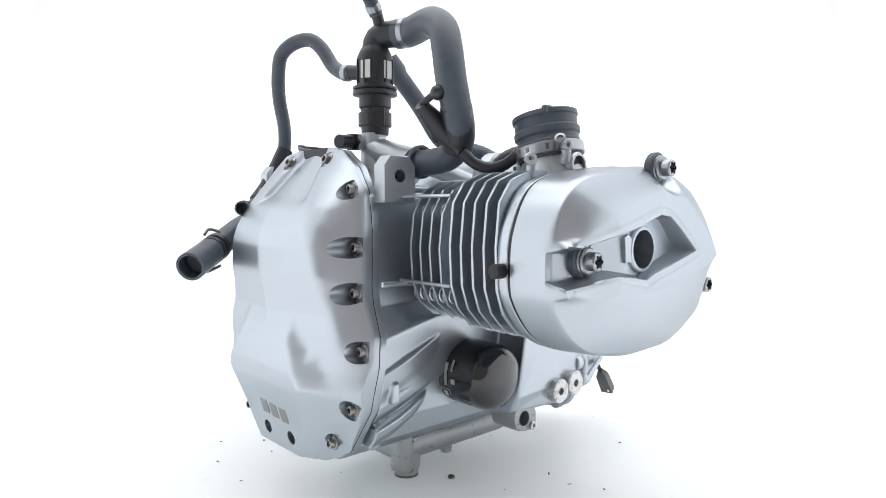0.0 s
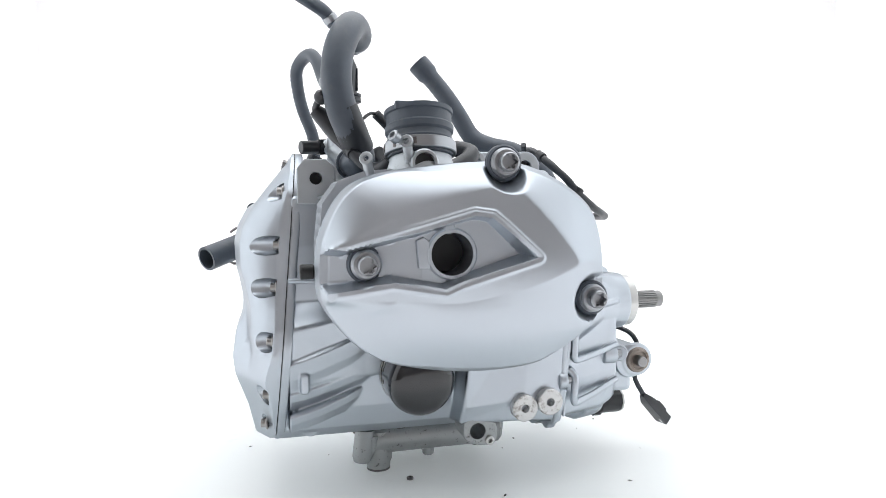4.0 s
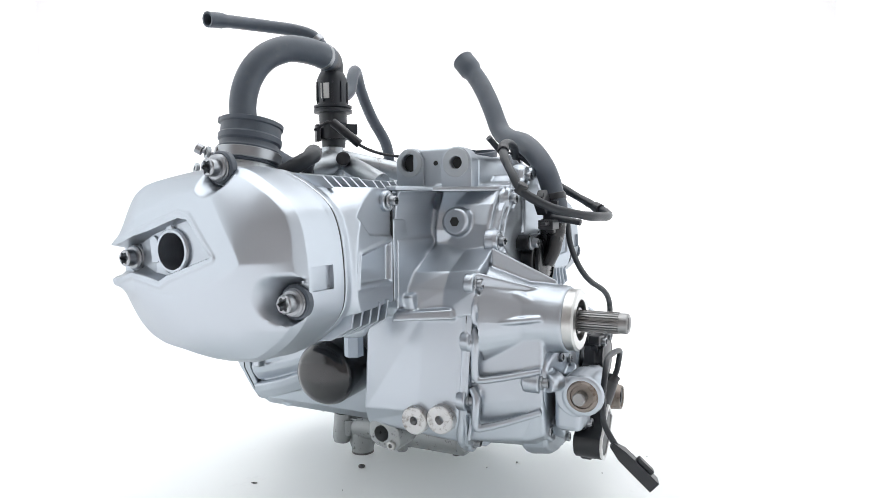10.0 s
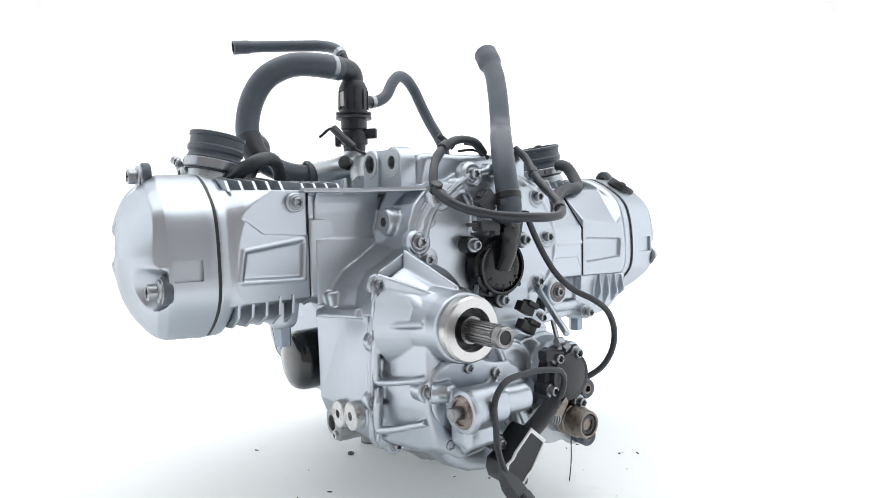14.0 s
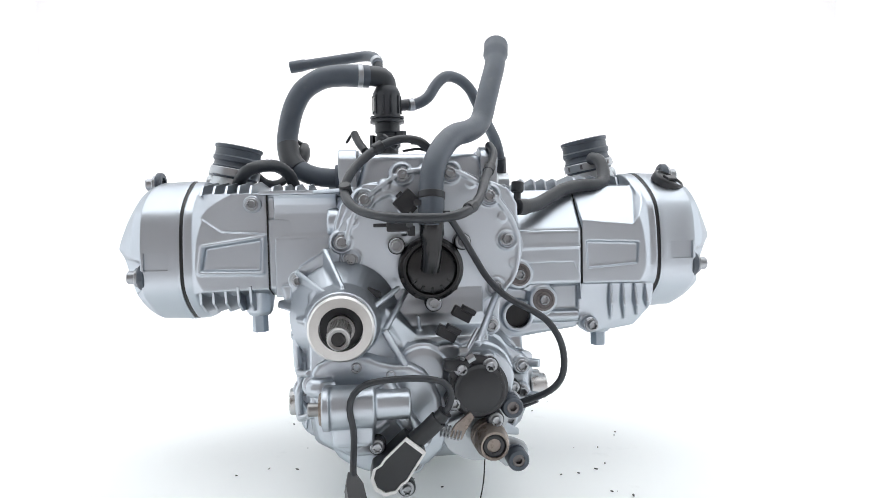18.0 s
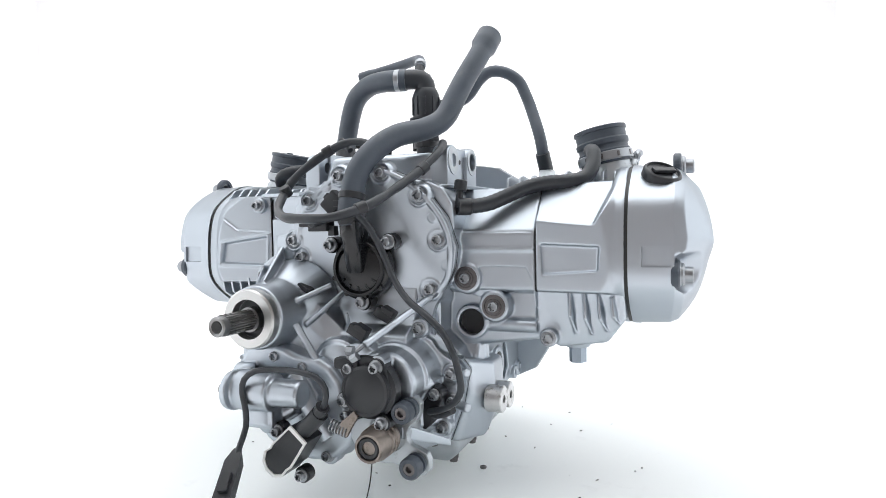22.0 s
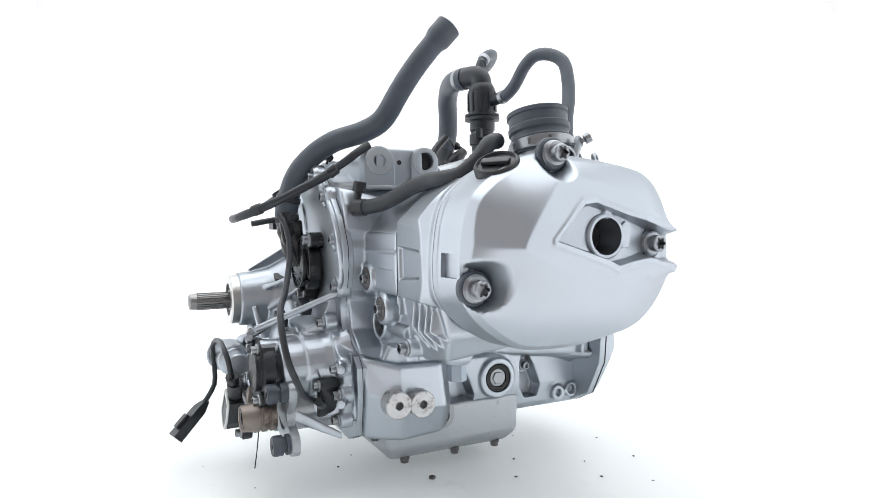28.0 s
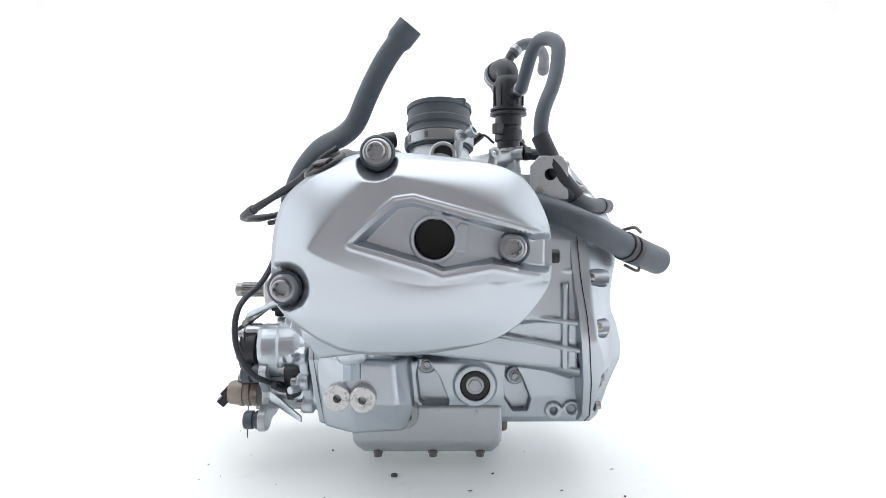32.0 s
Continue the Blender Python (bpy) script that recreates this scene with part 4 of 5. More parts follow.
def front_form(x, z):
    ax = abs(x)
    ear, base = float(np.interp(z, EAR_Z, EAR_X)), float(np.interp(z, BASE_Z, BASE_X))
    keel = float(np.interp(z, KEEL_Z, KEEL_Y))
    up = keel - 0.12 * min(ax, ear)
    if ax > ear:
        v = min(1.0, (ax - ear) / max(0.004, base - ear))
        up = 0.187 + (up - 0.187) * (1 - v * v) ** 0.72
    if z > 0.332:
        room = 0.052 - 0.42 * (z - 0.335) - ax
        up -= 0.009 * max(0.0, min(1.0, (z - 0.334) / 0.006, room / 0.006))
    crease = float(np.interp(z, CREASE_Z, CREASE_X))
    low = float(np.interp(z, CHIN_Z, CHIN_Y)) - 0.56 * max(0.0, ax - crease) - 0.5 * max(0.0, z - float(np.interp(ax, RIDGE_X, RIDGE_Z)))
    h = max(0.0, min(1.0, 0.5 + (up - low) / 0.016))
    return up * h + low * (1 - h) + 0.008 * h * (1 - h)


def front_height(x, z, s):
    q = 0.0042
    mean = (2 * front_form(x, z) + front_form(x - q, z) + front_form(x + q, z) + front_form(x, z - q) + front_form(x, z + q)) / 6
    return min(mean, 0.190 + (1 - s) * 2.0)


def front_cover():
    line = polar(FRONT, FMID, 240)
    rings = [[(x, 0.1845, z) for x, z in line]]
    for k in range(80):
        s = 1.0 - 0.985 * (k / 79) ** 1.1
        ring = []
        for x, z in line:
            x, z = FMID[0] + (x - FMID[0]) * s, FMID[1] + (z - FMID[1]) * s
            ring.append((x, front_height(x, z, s), z))
        rings.append(ring)
    bm = loft(rings)
    cuts = []
    spots = [(0.097, 0.349), (0.112, 0.290), (0.116, 0.244), (0.134, 0.188), (0.124, 0.128), (0.092, 0.086)]
    for s in (-1, 1):
        for x, z in spots:
            cuts.append(turned((s * (x + 0.003), 0.1945, z), (-s * 0.12, 1, 0), [(0, 0.0112), (0.012, 0.0112), (0.030, 0.0095), (0.050, 0.0085)], 28))
        cuts.append(turned((s * 0.026 - 0.008, 0.196, 0.080), (0, 1, 0), [(0, 0.0075), (0.06, 0.0080)], 24))
        cuts.append(turned((s * 0.040, 0.190, 0.382), (0, 1, 0.25), [(0, 0.0095), (0.06, 0.012)], 24))
    cover = part("front_cover", lean(carve(bm, cuts)), SILVER, engine, "faceted silver front cover with recessed bolts", 34)
    for s in (-1, 1):
        for x, z in spots:
            bolt((s * x, 0.1935 - 0.085 * (z - 0.25), z), (-s * 0.12, 1, 0), cover, DARK_BOLT)
        bolt((s * 0.040, 0.190 - 0.085 * (0.382 - 0.25), 0.382), (0, 1, 0.25), cover, DARK_BOLT)
        part("cover_hole", rod((s * 0.026 - 0.008, 0.2105, 0.080), (s * 0.026 - 0.008, 0.2120, 0.080), 0.0076), DARK, cover, "dark bolt hole")
    # sunk mark: three plain bars
    for k in range(3):
        x, z = 0.014 - 0.0205 * k, 0.106 - 0.001 * k
        y = front_height(x, z, 0.6) - 0.085 * (z - 0.25)
        slope = (front_height(x, z + 0.008, 0.6) - front_height(x, z - 0.008, 0.6)) / 0.016 - 0.085
        ob = part("mark_bar", box(-0.0078, 0.0078, -0.0004, 0.0004, -0.0088, 0.0088, 0.0002), MARK, cover, "plain bar in place of the maker's mark")
        ob.matrix_basis = Matrix.Translation((x, y, z)) @ Matrix.Rotation(-math.atan(slope), 4, "X")
    part("cover_seam", lean(prism("y", [(x * 1.0015, FMID[1] + (z - FMID[1]) * 1.0015) for x, z in FRONT], 0.1838, 0.1846)), DARK, cover, "thin dark joint line")
    part("cover_flange", lean(prism("y", FRONT, 0.1745, 0.1842, 0.002)), SILVER, case)


DARK_BOLT = make_bolt("recessed_bolt", material("grey_bolt_steel", (0.34, 0.33, 0.32), 0.9, 0.35, 0.15, 200, 0.0), 0.88)
MARK = material("grey_satin_relief", (0.22, 0.22, 0.22), 0.6, 0.4, 0.05, 60, 0.0)
front_cover()

# ---- gearbox end ----
PLATE_BITS = [lean(prism("y", softened([(-0.098, 0.285), (-0.088, 0.322), (-0.068, 0.346), (-0.030, 0.369), (0.018, 0.371), (0.048, 0.359), (0.072, 0.339), (0.091, 0.313), (0.099, 0.285), (0.093, 0.246), (0.078, 0.232), (0.030, 0.205), (-0.030, 0.200), (-0.062, 0.232), (-0.095, 0.262)], 1), -0.1475, -0.138, 0.003))]
PLATE_BITS = [carve(PLATE_BITS[0], [dish()])]
clutch_cover = tagged(new("clutch_cover", bpy.data.meshes.new("clutch_cover")), "smooth silver clutch cover with bolts round its edge")
clutch_cover.parent = engine
for x, z in ((-0.075, 0.339), (-0.033, 0.366), (0.020, 0.367), (0.064, 0.341), (0.084, 0.292), (-0.101, 0.293), (-0.091, 0.274), (0.072, 0.238)):
    y = -0.138 - 0.085 * (z - 0.25)
    PLATE_BITS.append(turned((x, y + 0.004, z), (0, -1, 0), [(0, 0.0150), (0.0100, 0.0145), (0.0130, 0.0128), (0.0150, 0.0118), (0.0150, 0.0104), (0.0118, 0.0100)], 32))
    bolt((x, y - 0.0072, z), (0, -1, 0), clutch_cover)
rim_line = [Vector((x, -0.1468 - 0.085 * (z - 0.25), z)) for x, z in [(-0.097, 0.290), (-0.087, 0.322), (-0.067, 0.345), (-0.030, 0.3675), (0.018, 0.3695), (0.048, 0.3575), (0.071, 0.3385), (0.090, 0.3125), (0.0975, 0.285), (0.093, 0.252), (0.080, 0.234)]]
PLATE_BITS.append(tube(rim_line, 0.0032, 10))
PLATE_BITS.append(tube([(-0.030, -0.1505, 0.300), (-0.034, -0.153, 0.330), (-0.046, -0.154, 0.346), (-0.064, -0.1525, 0.338)], 0.0042, 12))
for x, z in ((-0.088, 0.315), (0.092, 0.265), (0.079, 0.317), (-0.052, 0.354), (0.043, 0.356), (-0.007, 0.3705)):
    PLATE_BITS.append(turned((x, -0.136 - 0.085 * (z - 0.25), z), (0, -1, 0), [(0, 0.009), (0.0105, 0.0075), (0.0125, 0.005)], 20))
clutch_cover.data = fused(PLATE_BITS, 0.0011, 2)
clutch_cover.data.materials.append(SILVER)
# webs below the cover
gearbox_mesh = cleaned(loft([
    [(-0.147, -0.128, 0.252), (-0.120, -0.134, 0.276), (-0.060, -0.134, 0.240), (-0.030, -0.134, 0.205), (0.06, -0.134, 0.200), (0.100, -0.134, 0.170), (0.095, -0.126, 0.085), (0.04, -0.124, 0.064), (-0.10, -0.124, 0.064), (-0.142, -0.122, 0.080), (-0.147, -0.124, 0.12)],
    [(-0.1355, -0.185, 0.240), (-0.112, -0.185, 0.254), (-0.062, -0.175, 0.232), (-0.020, -0.172, 0.190), (0.03, -0.170, 0.180), (0.07, -0.172, 0.155), (0.070, -0.175, 0.090), (0.03, -0.180, 0.070), (-0.10, -0.200, 0.070), (-0.132, -0.190, 0.086), (-0.1365, -0.185, 0.13)],
    [(-0.132, -0.210, 0.230), (-0.106, -0.212, 0.240), (-0.075, -0.200, 0.222), (-0.040, -0.190, 0.184), (0.00, -0.190, 0.165), (0.03, -0.190, 0.140), (0.030, -0.195, 0.095), (0.01, -0.200, 0.076), (-0.09, -0.212, 0.076), (-0.125, -0.210, 0.092), (-0.134, -0.212, 0.13)]]), 0.004, 25, 3)
gearbox = tagged(new("gearbox_housing", bpy.data.meshes.new("gearbox_housing")), "ribbed silver gearbox housing")
gearbox.parent = engine
GEAR_BITS = [carve(gearbox_mesh, [dish()])]
for top, low, rise in ((0.246, 0.209, 0.008), (0.204, 0.148, 0.015), (0.140, 0.096, 0.024)):
    line = [(-0.1470, -0.138, top), (-0.1510, -0.1445, top - 0.008), (-0.1530, -0.1450, top - 0.016), (-0.1530, -0.1440, low + 0.012), (-0.1520, -0.1450, low + 0.003), (-0.1505, -0.153, low + rise * 0.2), (-0.1465, -0.170, low + rise * 0.4), (-0.1410, -0.190, low + rise * 0.7), (-0.1355, -0.210, low + rise)]
    GEAR_BITS.append(tube(line, 0.0052, 12, swell=lambda u: 1.0 - 0.35 * u))
GEAR_BITS.append(tube([(-0.150, -0.136, 0.255), (-0.152, -0.134, 0.20), (-0.151, -0.128, 0.12), (-0.144, -0.123, 0.078), (-0.10, -0.122, 0.065)], 0.0045, 12))
for z in (0.2515, 0.1905, 0.127, 0.073):
    x = -0.1495 if z > 0.1 else -0.124
    y = -0.1375 - 0.085 * (z - 0.25)
    GEAR_BITS.append(rod((x, y + 0.004, z), (x, y - 0.007, z), 0.0112, bevel=0.001))
    bolt((x, y - 0.007, z), (0, -1, 0), gearbox, BOLT, 0.85)
    if z > 0.1:
        GEAR_BITS.append(tube([(x - 0.004, y - 0.006, z - 0.012), (x + 0.004, y - 0.008, z - 0.020), (x + 0.002, y - 0.006, z - 0.045)], 0.0022, 8))
GEAR_BITS.append(turned((-0.100, -0.150, 0.212), (0, -1, 0), [(0, 0.060), (0.02, 0.050), (0.040, 0.040), (0.062, 0.0365), (0.078, 0.0352), (0.080, 0.034)], 48))
GEAR_BITS.append(cleaned(loft([[(-0.122, -0.150, 0.287), (-0.116, -0.150, 0.287), (-0.116, -0.150, 0.24), (-0.122, -0.150, 0.24)], [(-0.100, -0.215, 0.252), (-0.096, -0.215, 0.252), (-0.096, -0.215, 0.24), (-0.100, -0.215, 0.24)]]), 0.0008))
GEAR_BITS.append(cleaned(loft([[(-0.152, -0.146, 0.262), (-0.148, -0.146, 0.264), (-0.140, -0.146, 0.23), (-0.146, -0.146, 0.23)], [(-0.118, -0.205, 0.244), (-0.115, -0.205, 0.246), (-0.115, -0.205, 0.22), (-0.12, -0.205, 0.22)]]), 0.0008))
part("bearing_ring", pipe_ring((-0.100, -0.226, 0.212), (0, -1, 0), 0.0325, 0.0215, 0.0155, 56, 0.002), BRIGHT, gearbox, "bright machined bearing ring")
part("ring_step", pipe_ring((-0.100, -0.218, 0.212), (0, -1, 0), 0.0345, 0.0215, 0.010, 56, 0.001), BRIGHT, gearbox)
part("shaft_seal", turned((-0.100, -0.226, 0.212), (0, -1, 0), [(0, 0.0214), (0.004, 0.0214), (0.0045, 0.012)], 40), PLASTIC, gearbox, "black shaft seal")
SHAFT = material("dark_ground_steel", (0.30, 0.30, 0.30), 1.0, 0.36, 0.05, 60, 0.03, 900)
splines = []
for k in range(132):
    a = k * math.tau / 132
    r = 0.0112 if (k // 3) % 2 else 0.0098
    splines.append((-0.1005 + r * math.cos(a), 0.2115 + r * math.sin(a)))
part("shaft_bore", rod((-0.1005, -0.2895, 0.2115), (-0.1005, -0.2880, 0.2115), 0.0060), DARK, gearbox, "dark bore of the shaft")
shaft = join(prism("y", splines, -0.281, -0.236), rod((-0.100, -0.228, 0.2115), (-0.100, -0.240, 0.2115), 0.0135), turned((-0.100, -0.281, 0.2115), (0, -1, 0), [(0, 0.0104), (0.008, 0.0104), (0.0095, 0.009), (0.0085, 0.0066), (0.004, 0.0060)], 32))
part("output_shaft", shaft, SHAFT, gearbox, "splined steel output shaft", 20)
# selector cover, low at the back
SEL = softened([(-0.136, 0.172), (-0.112, 0.184), (-0.079, 0.183), (-0.056, 0.172), (-0.021, 0.170), (0.001, 0.140), (0.004, 0.110), (0.010, 0.078), (-0.020, 0.050), (-0.072, 0.048), (-0.107, 0.065), (-0.118, 0.083), (-0.138, 0.143)], 1)
SEL_BITS = [lean(prism("y", SEL, -0.193, -0.222, 0.005, 0.94, 3))]
sel = tagged(new("selector_cover", bpy.data.meshes.new("selector_cover")), "bulged silver gear selector cover")
sel.parent = gearbox
for x, z in ((-0.087, 0.168), (-0.131, 0.150), (-0.107, 0.092), (-0.052, 0.158), (-0.003, 0.108), (-0.030, 0.060)):
    y = -0.214 - 0.085 * (z - 0.25)
    SEL_BITS.append(rod((x, y + 0.015, z), (x, y - 0.003, z), 0.0115, bevel=0.001))
    bolt((x, y - 0.003, z), (0, -1, 0), sel, BOLT, 0.95)
SEL_BITS.append(turned((-0.118, -0.240, 0.136), (1, 0, 0), [(0, 0.0215), (0.048, 0.0205), (0.050, 0.0150), (0.082, 0.0145), (0.084, 0.0125)], 36))
SEL_BITS.append(box(-0.112, -0.07, -0.245, -0.215, 0.095, 0.14, 0.006))
part("selector_seal", turned((-0.1192, -0.248, 0.137), (-1, 0, 0), [(0, 0.0165), (0.003, 0.0147), (0.0034, 0.0120), (0.001, 0.0115)], 36), RUST, sel, "brown oxidised seal ring")
SEL_BITS.append(turned((-0.112, -0.248, 0.137), (-1, 0, 0), [(0, 0.0215), (0.007, 0.0205), (0.0075, 0.019)], 40))
part("selector_shaft", rod((-0.115, -0.2475, 0.137), (-0.133, -0.2475, 0.137), 0.0066, seg=24, bevel=0.001), SHAFT, sel, "splined steel selector shaft")
for a, b in (((-0.132, 0.150), (-0.112, 0.150)), ((-0.060, 0.150), (-0.020, 0.085)), ((-0.100, 0.090), (-0.060, 0.115))):
    SEL_BITS.append(tube([(a[0], -0.2150, a[1]), ((a[0] + b[0]) / 2, -0.2205, (a[1] + b[1]) / 2), (b[0], -0.2150, b[1])], 0.010, 16))
sel.data = fused(SEL_BITS, 0.0012, 2)
sel.data.materials.append(SILVER)
# gear sensor with a white bead
SENS = [(-0.040, 0.108), (-0.021, 0.092), (-0.040, 0.064), (-0.046, 0.060), (-0.052, 0.053), (-0.063, 0.0515), (-0.072, 0.058), (-0.0755, 0.068), (-0.073, 0.078), (-0.066, 0.082), (-0.062, 0.088)]
sensor = part("gear_sensor", prism("y", SENS, -0.225, -0.255, 0.0015), PLASTIC, gearbox, "black gear position sensor with a white sealing bead")
part("bead", carve(prism("y", SENS, -0.2545, -0.2572, 0.0006), [prism("y", [(-0.0505 + (x + 0.0505) * 0.87, 0.078 + (z - 0.078) * 0.87) for x, z in SENS], -0.2, -0.3)]), WHITE, sensor, "white sealing bead")
part("sensor_face", prism("y", [(-0.0505 + (x + 0.0505) * 0.86, 0.078 + (z - 0.078) * 0.86) for x, z in SENS], -0.254, -0.2562), PLASTIC, sensor)
part("sensor_socket", tube([(-0.032, -0.246, 0.100), (-0.020, -0.248, 0.110), (-0.008, -0.250, 0.122)], 0.009, 16), PLASTIC, sensor)
for x, z in ((-0.068, 0.094), (-0.040, 0.050)):
    part("sensor_ear", rod((x, -0.226, z), (x, -0.238, z), 0.009, bevel=0.001), PLASTIC, sensor)
    bolt((x, -0.238, z), (0, -1, 0), sensor, BOLT, 0.85)
# water pump
pump = part("water_pump", turned((-0.004, -0.152, 0.262), (0, -1, 0), [(0, 0.036), (0.012, 0.036), (0.014, 0.0345), (0.015, 0.031), (0.016, 0.0305), (0.0185, 0.027), (0.0205, 0.022), (0.0215, 0.012), (0.0218, 0.004)], 48), PUMP_BLACK := material("glossy_black_plastic", (0.008, 0.009, 0.011), 0.0, 0.25, 0.15, 40, 0.05), engine, "glossy black water pump housing")
part("pump_neck", tube([(-0.006, -0.172, 0.262), (-0.004, -0.180, 0.280), (-0.004, -0.183, 0.300), (-0.004, -0.183, 0.318)], 0.0105, 20, swell=lambda u: 1.0 + 0.25 * (u > 0.7)), PUMP_BLACK, pump)
part("pump_spine", cleaned(loft([[(-0.011, -0.166, 0.256), (0.005, -0.166, 0.256), (0.004, -0.176, 0.258), (-0.010, -0.176, 0.258)], [(-0.013, -0.166, 0.290), (0.008, -0.166, 0.290), (0.006, -0.192, 0.290), (-0.011, -0.192, 0.290)], [(-0.016, -0.168, 0.316), (0.010, -0.168, 0.316), (0.008, -0.196, 0.316), (-0.014, -0.196, 0.316)]]), 0.003, 25, 2), PUMP_BLACK, pump, "upright moulded neck of the pump")
part("pump_screw", turned((-0.003, -0.1755, 0.264), (0, -1, 0), [(0, 0.0030), (0.003, 0.0028), (0.0032, 0.0014), (0.002, 0.0012)], 16), STEEL, pump)
for k in range(5):
    a = radians(215 + 28 * k)
    part("pump_rib", rod((-0.004 + 0.020 * math.cos(a), -0.1728, 0.262 + 0.020 * math.sin(a)), (-0.004 + 0.030 * math.cos(a), -0.1690, 0.262 + 0.030 * math.sin(a)), 0.0014, seg=8), PUMP_BLACK, pump)
part("pump_rib", pipe_ring((-0.004, -0.168, 0.262), (0, -1, 0), 0.0315, 0.028, 0.005, 40), PUMP_BLACK, pump)
for x, z in ((-0.041, 0.288), (0.031, 0.291), (-0.002, 0.224)):
    part("pump_ear", rod((x, -0.142, z), (x, -0.166, z), 0.0095, bevel=0.001), PUMP_BLACK, pump)
    bolt((x, -0.166, z), (0, -1, 0), pump)
for k in range(4):
    a = radians(200 + 40 * k)
    part("pump_web", rod((-0.004 + 0.033 * math.cos(a), -0.155, 0.262 + 0.033 * math.sin(a)), (-0.004 + 0.033 * math.cos(a), -0.170, 0.262 + 0.033 * math.sin(a)), 0.003), PUMP_BLACK, pump)
# clutch slave cylinder on its round housing
GEAR_BITS.append(lean(join(turned((0.044, -0.140, 0.146), (0, -1, 0), [(0, 0.052), (0.015, 0.044), (0.030, 0.040), (0.050, 0.038), (0.052, 0.035), (0.072, 0.034), (0.078, 0.032)], 40), rod((0.010, -0.15, 0.165), (0.010, -0.205, 0.165), 0.020, bevel=0.002))))
slave = part("clutch_slave", turned((0.036, -0.216, 0.144), (0, -1, 0), [(0, 0.031), (0.012, 0.0305), (0.014, 0.026), (0.019, 0.0255), (0.021, 0.023), (0.0225, 0.012), (0.023, 0.003)], 40), PLASTIC, engine, "black clutch slave cylinder cover")
for x, z in ((0.047, 0.168), (0.010, 0.132), (0.052, 0.112), (0.018, 0.166)):
    part("slave_ear", rod((x, -0.214, z), (x, -0.232, z), 0.0090, bevel=0.001), PLASTIC, slave)
    bolt((x, -0.232, z), (0, -1, 0), slave, BOLT, 0.9)
part("slave_plate", prism("y", softened([(0.003, 0.1655), (0.0186, 0.178), (0.0376, 0.1790), (0.0555, 0.1730), (0.0590, 0.1578), (0.0640, 0.1418), (0.0575, 0.1280), (0.0477, 0.1200), (0.0350, 0.1210), (0.0135, 0.1240), (0.0070, 0.1369), (0.0130, 0.1480)], 1), -0.224, -0.2315, 0.0012), PLASTIC, slave, "black irregular mounting plate")
part("slave_lid", pipe_ring((0.036, -0.2345, 0.144), (0, -1, 0), 0.0262, 0.0225, 0.0028, 40, 0.0006), PLASTIC, slave)
part("bleed_body", box(0.000, 0.028, -0.236, -0.222, 0.164, 0.176, 0.003), PLASTIC, slave)
part("bleed_pipe", rod((0.018, -0.238, 0.177), (0.040, -0.205, 0.200), 0.0026, bevel=0.0005), STEEL, slave, "bright bleed pipe")
part("bleed_union", rod((0.016, -0.235, 0.184), (0.024, -0.235, 0.184), 0.0050, seg=6), STEEL, slave, "bright bleed union")
part("bleed_union", rod((0.023, -0.238, 0.176), (0.030, -0.238, 0.180), 0.0045, seg=6), STEEL, slave)
# webs between the housings
for p, q, r in (((-0.057, -0.198, 0.201), (-0.031, -0.150, 0.236), 0.0030), ((0.035, -0.232, 0.190), (0.076, -0.136, 0.234), 0.0040), ((0.047, -0.230, 0.171), (0.047, -0.180, 0.171), 0.0085), ((0.047, -0.214, 0.122), (0.080, -0.170, 0.142), 0.0070), ((0.010, -0.182, 0.176), (-0.052, -0.186, 0.178), 0.0025), ((-0.058, -0.215, 0.205), (-0.020, -0.205, 0.135), 0.0040), ((-0.020, -0.172, 0.212), (-0.018, -0.166, 0.190), 0.0020), ((-0.066, -0.200, 0.228), (-0.040, -0.170, 0.243), 0.0030)):
    GEAR_BITS.append(rod(p, q, r, seg=12))
GEAR_BITS.append(lean(prism("x", [(-0.12, 0.240), (-0.1475, 0.240), (-0.1500, 0.226), (-0.1560, 0.211), (-0.166, 0.199), (-0.180, 0.1915), (-0.184, 0.1885), (-0.184, 0.180), (-0.12, 0.180)], -0.070, 0.056, 0.0008)))
GEAR_BITS.append(turned((-0.018, -0.185, 0.155), (0, -1, 0), [(0, 0.034), (0.012, 0.032), (0.014, 0.028), (0.016, 0.0275), (0.018, 0.020), (0.0185, 0.005)], 40))
# swing pivot bracket
bracket = part("pivot_bracket", carve(prism("y", softened([(0.000, 0.100), (0.018, 0.108), (0.050, 0.120), (0.062, 0.137), (0.084, 0.132), (0.082, 0.112), (0.067, 0.099), (0.068, 0.084), (0.080, 0.080), (0.092, 0.074), (0.092, 0.054), (0.070, 0.050), (0.056, 0.062), (0.035, 0.060), (0.017, 0.066), (0.002, 0.078)]), -0.206, -0.196, 0.0015), [rod((0.046, -0.22, 0.092), (0.046, -0.18, 0.092), 0.0190)]), CAST, gearbox, "pale cast pivot bracket with grimy spots")
part("bracket_boss", cleaned(join(turned((0.040, -0.150, 0.100), (0.1, -1, -0.13), [(0, 0.032), (0.030, 0.026), (0.046, 0.0235), (0.054, 0.0225), (0.056, 0.020)], 36))), CAST, bracket, "grimy cast boss")
part("pivot_sleeve", turned((0.046, -0.215, 0.092), (0.02, -1, 0), [(0, 0.0178), (0.006, 0.0178), (0.007, 0.0164), (0.009, 0.0164), (0.010, 0.0178), (0.015, 0.0178), (0.016, 0.0162), (0.018, 0.0162), (0.019, 0.0175), (0.024, 0.0174), (0.026, 0.0160), (0.036, 0.0150), (0.038, 0.0138), (0.0375, 0.0120), (0.034, 0.0115)], 40), RUST, bracket, "brown oxidised pivot sleeve")
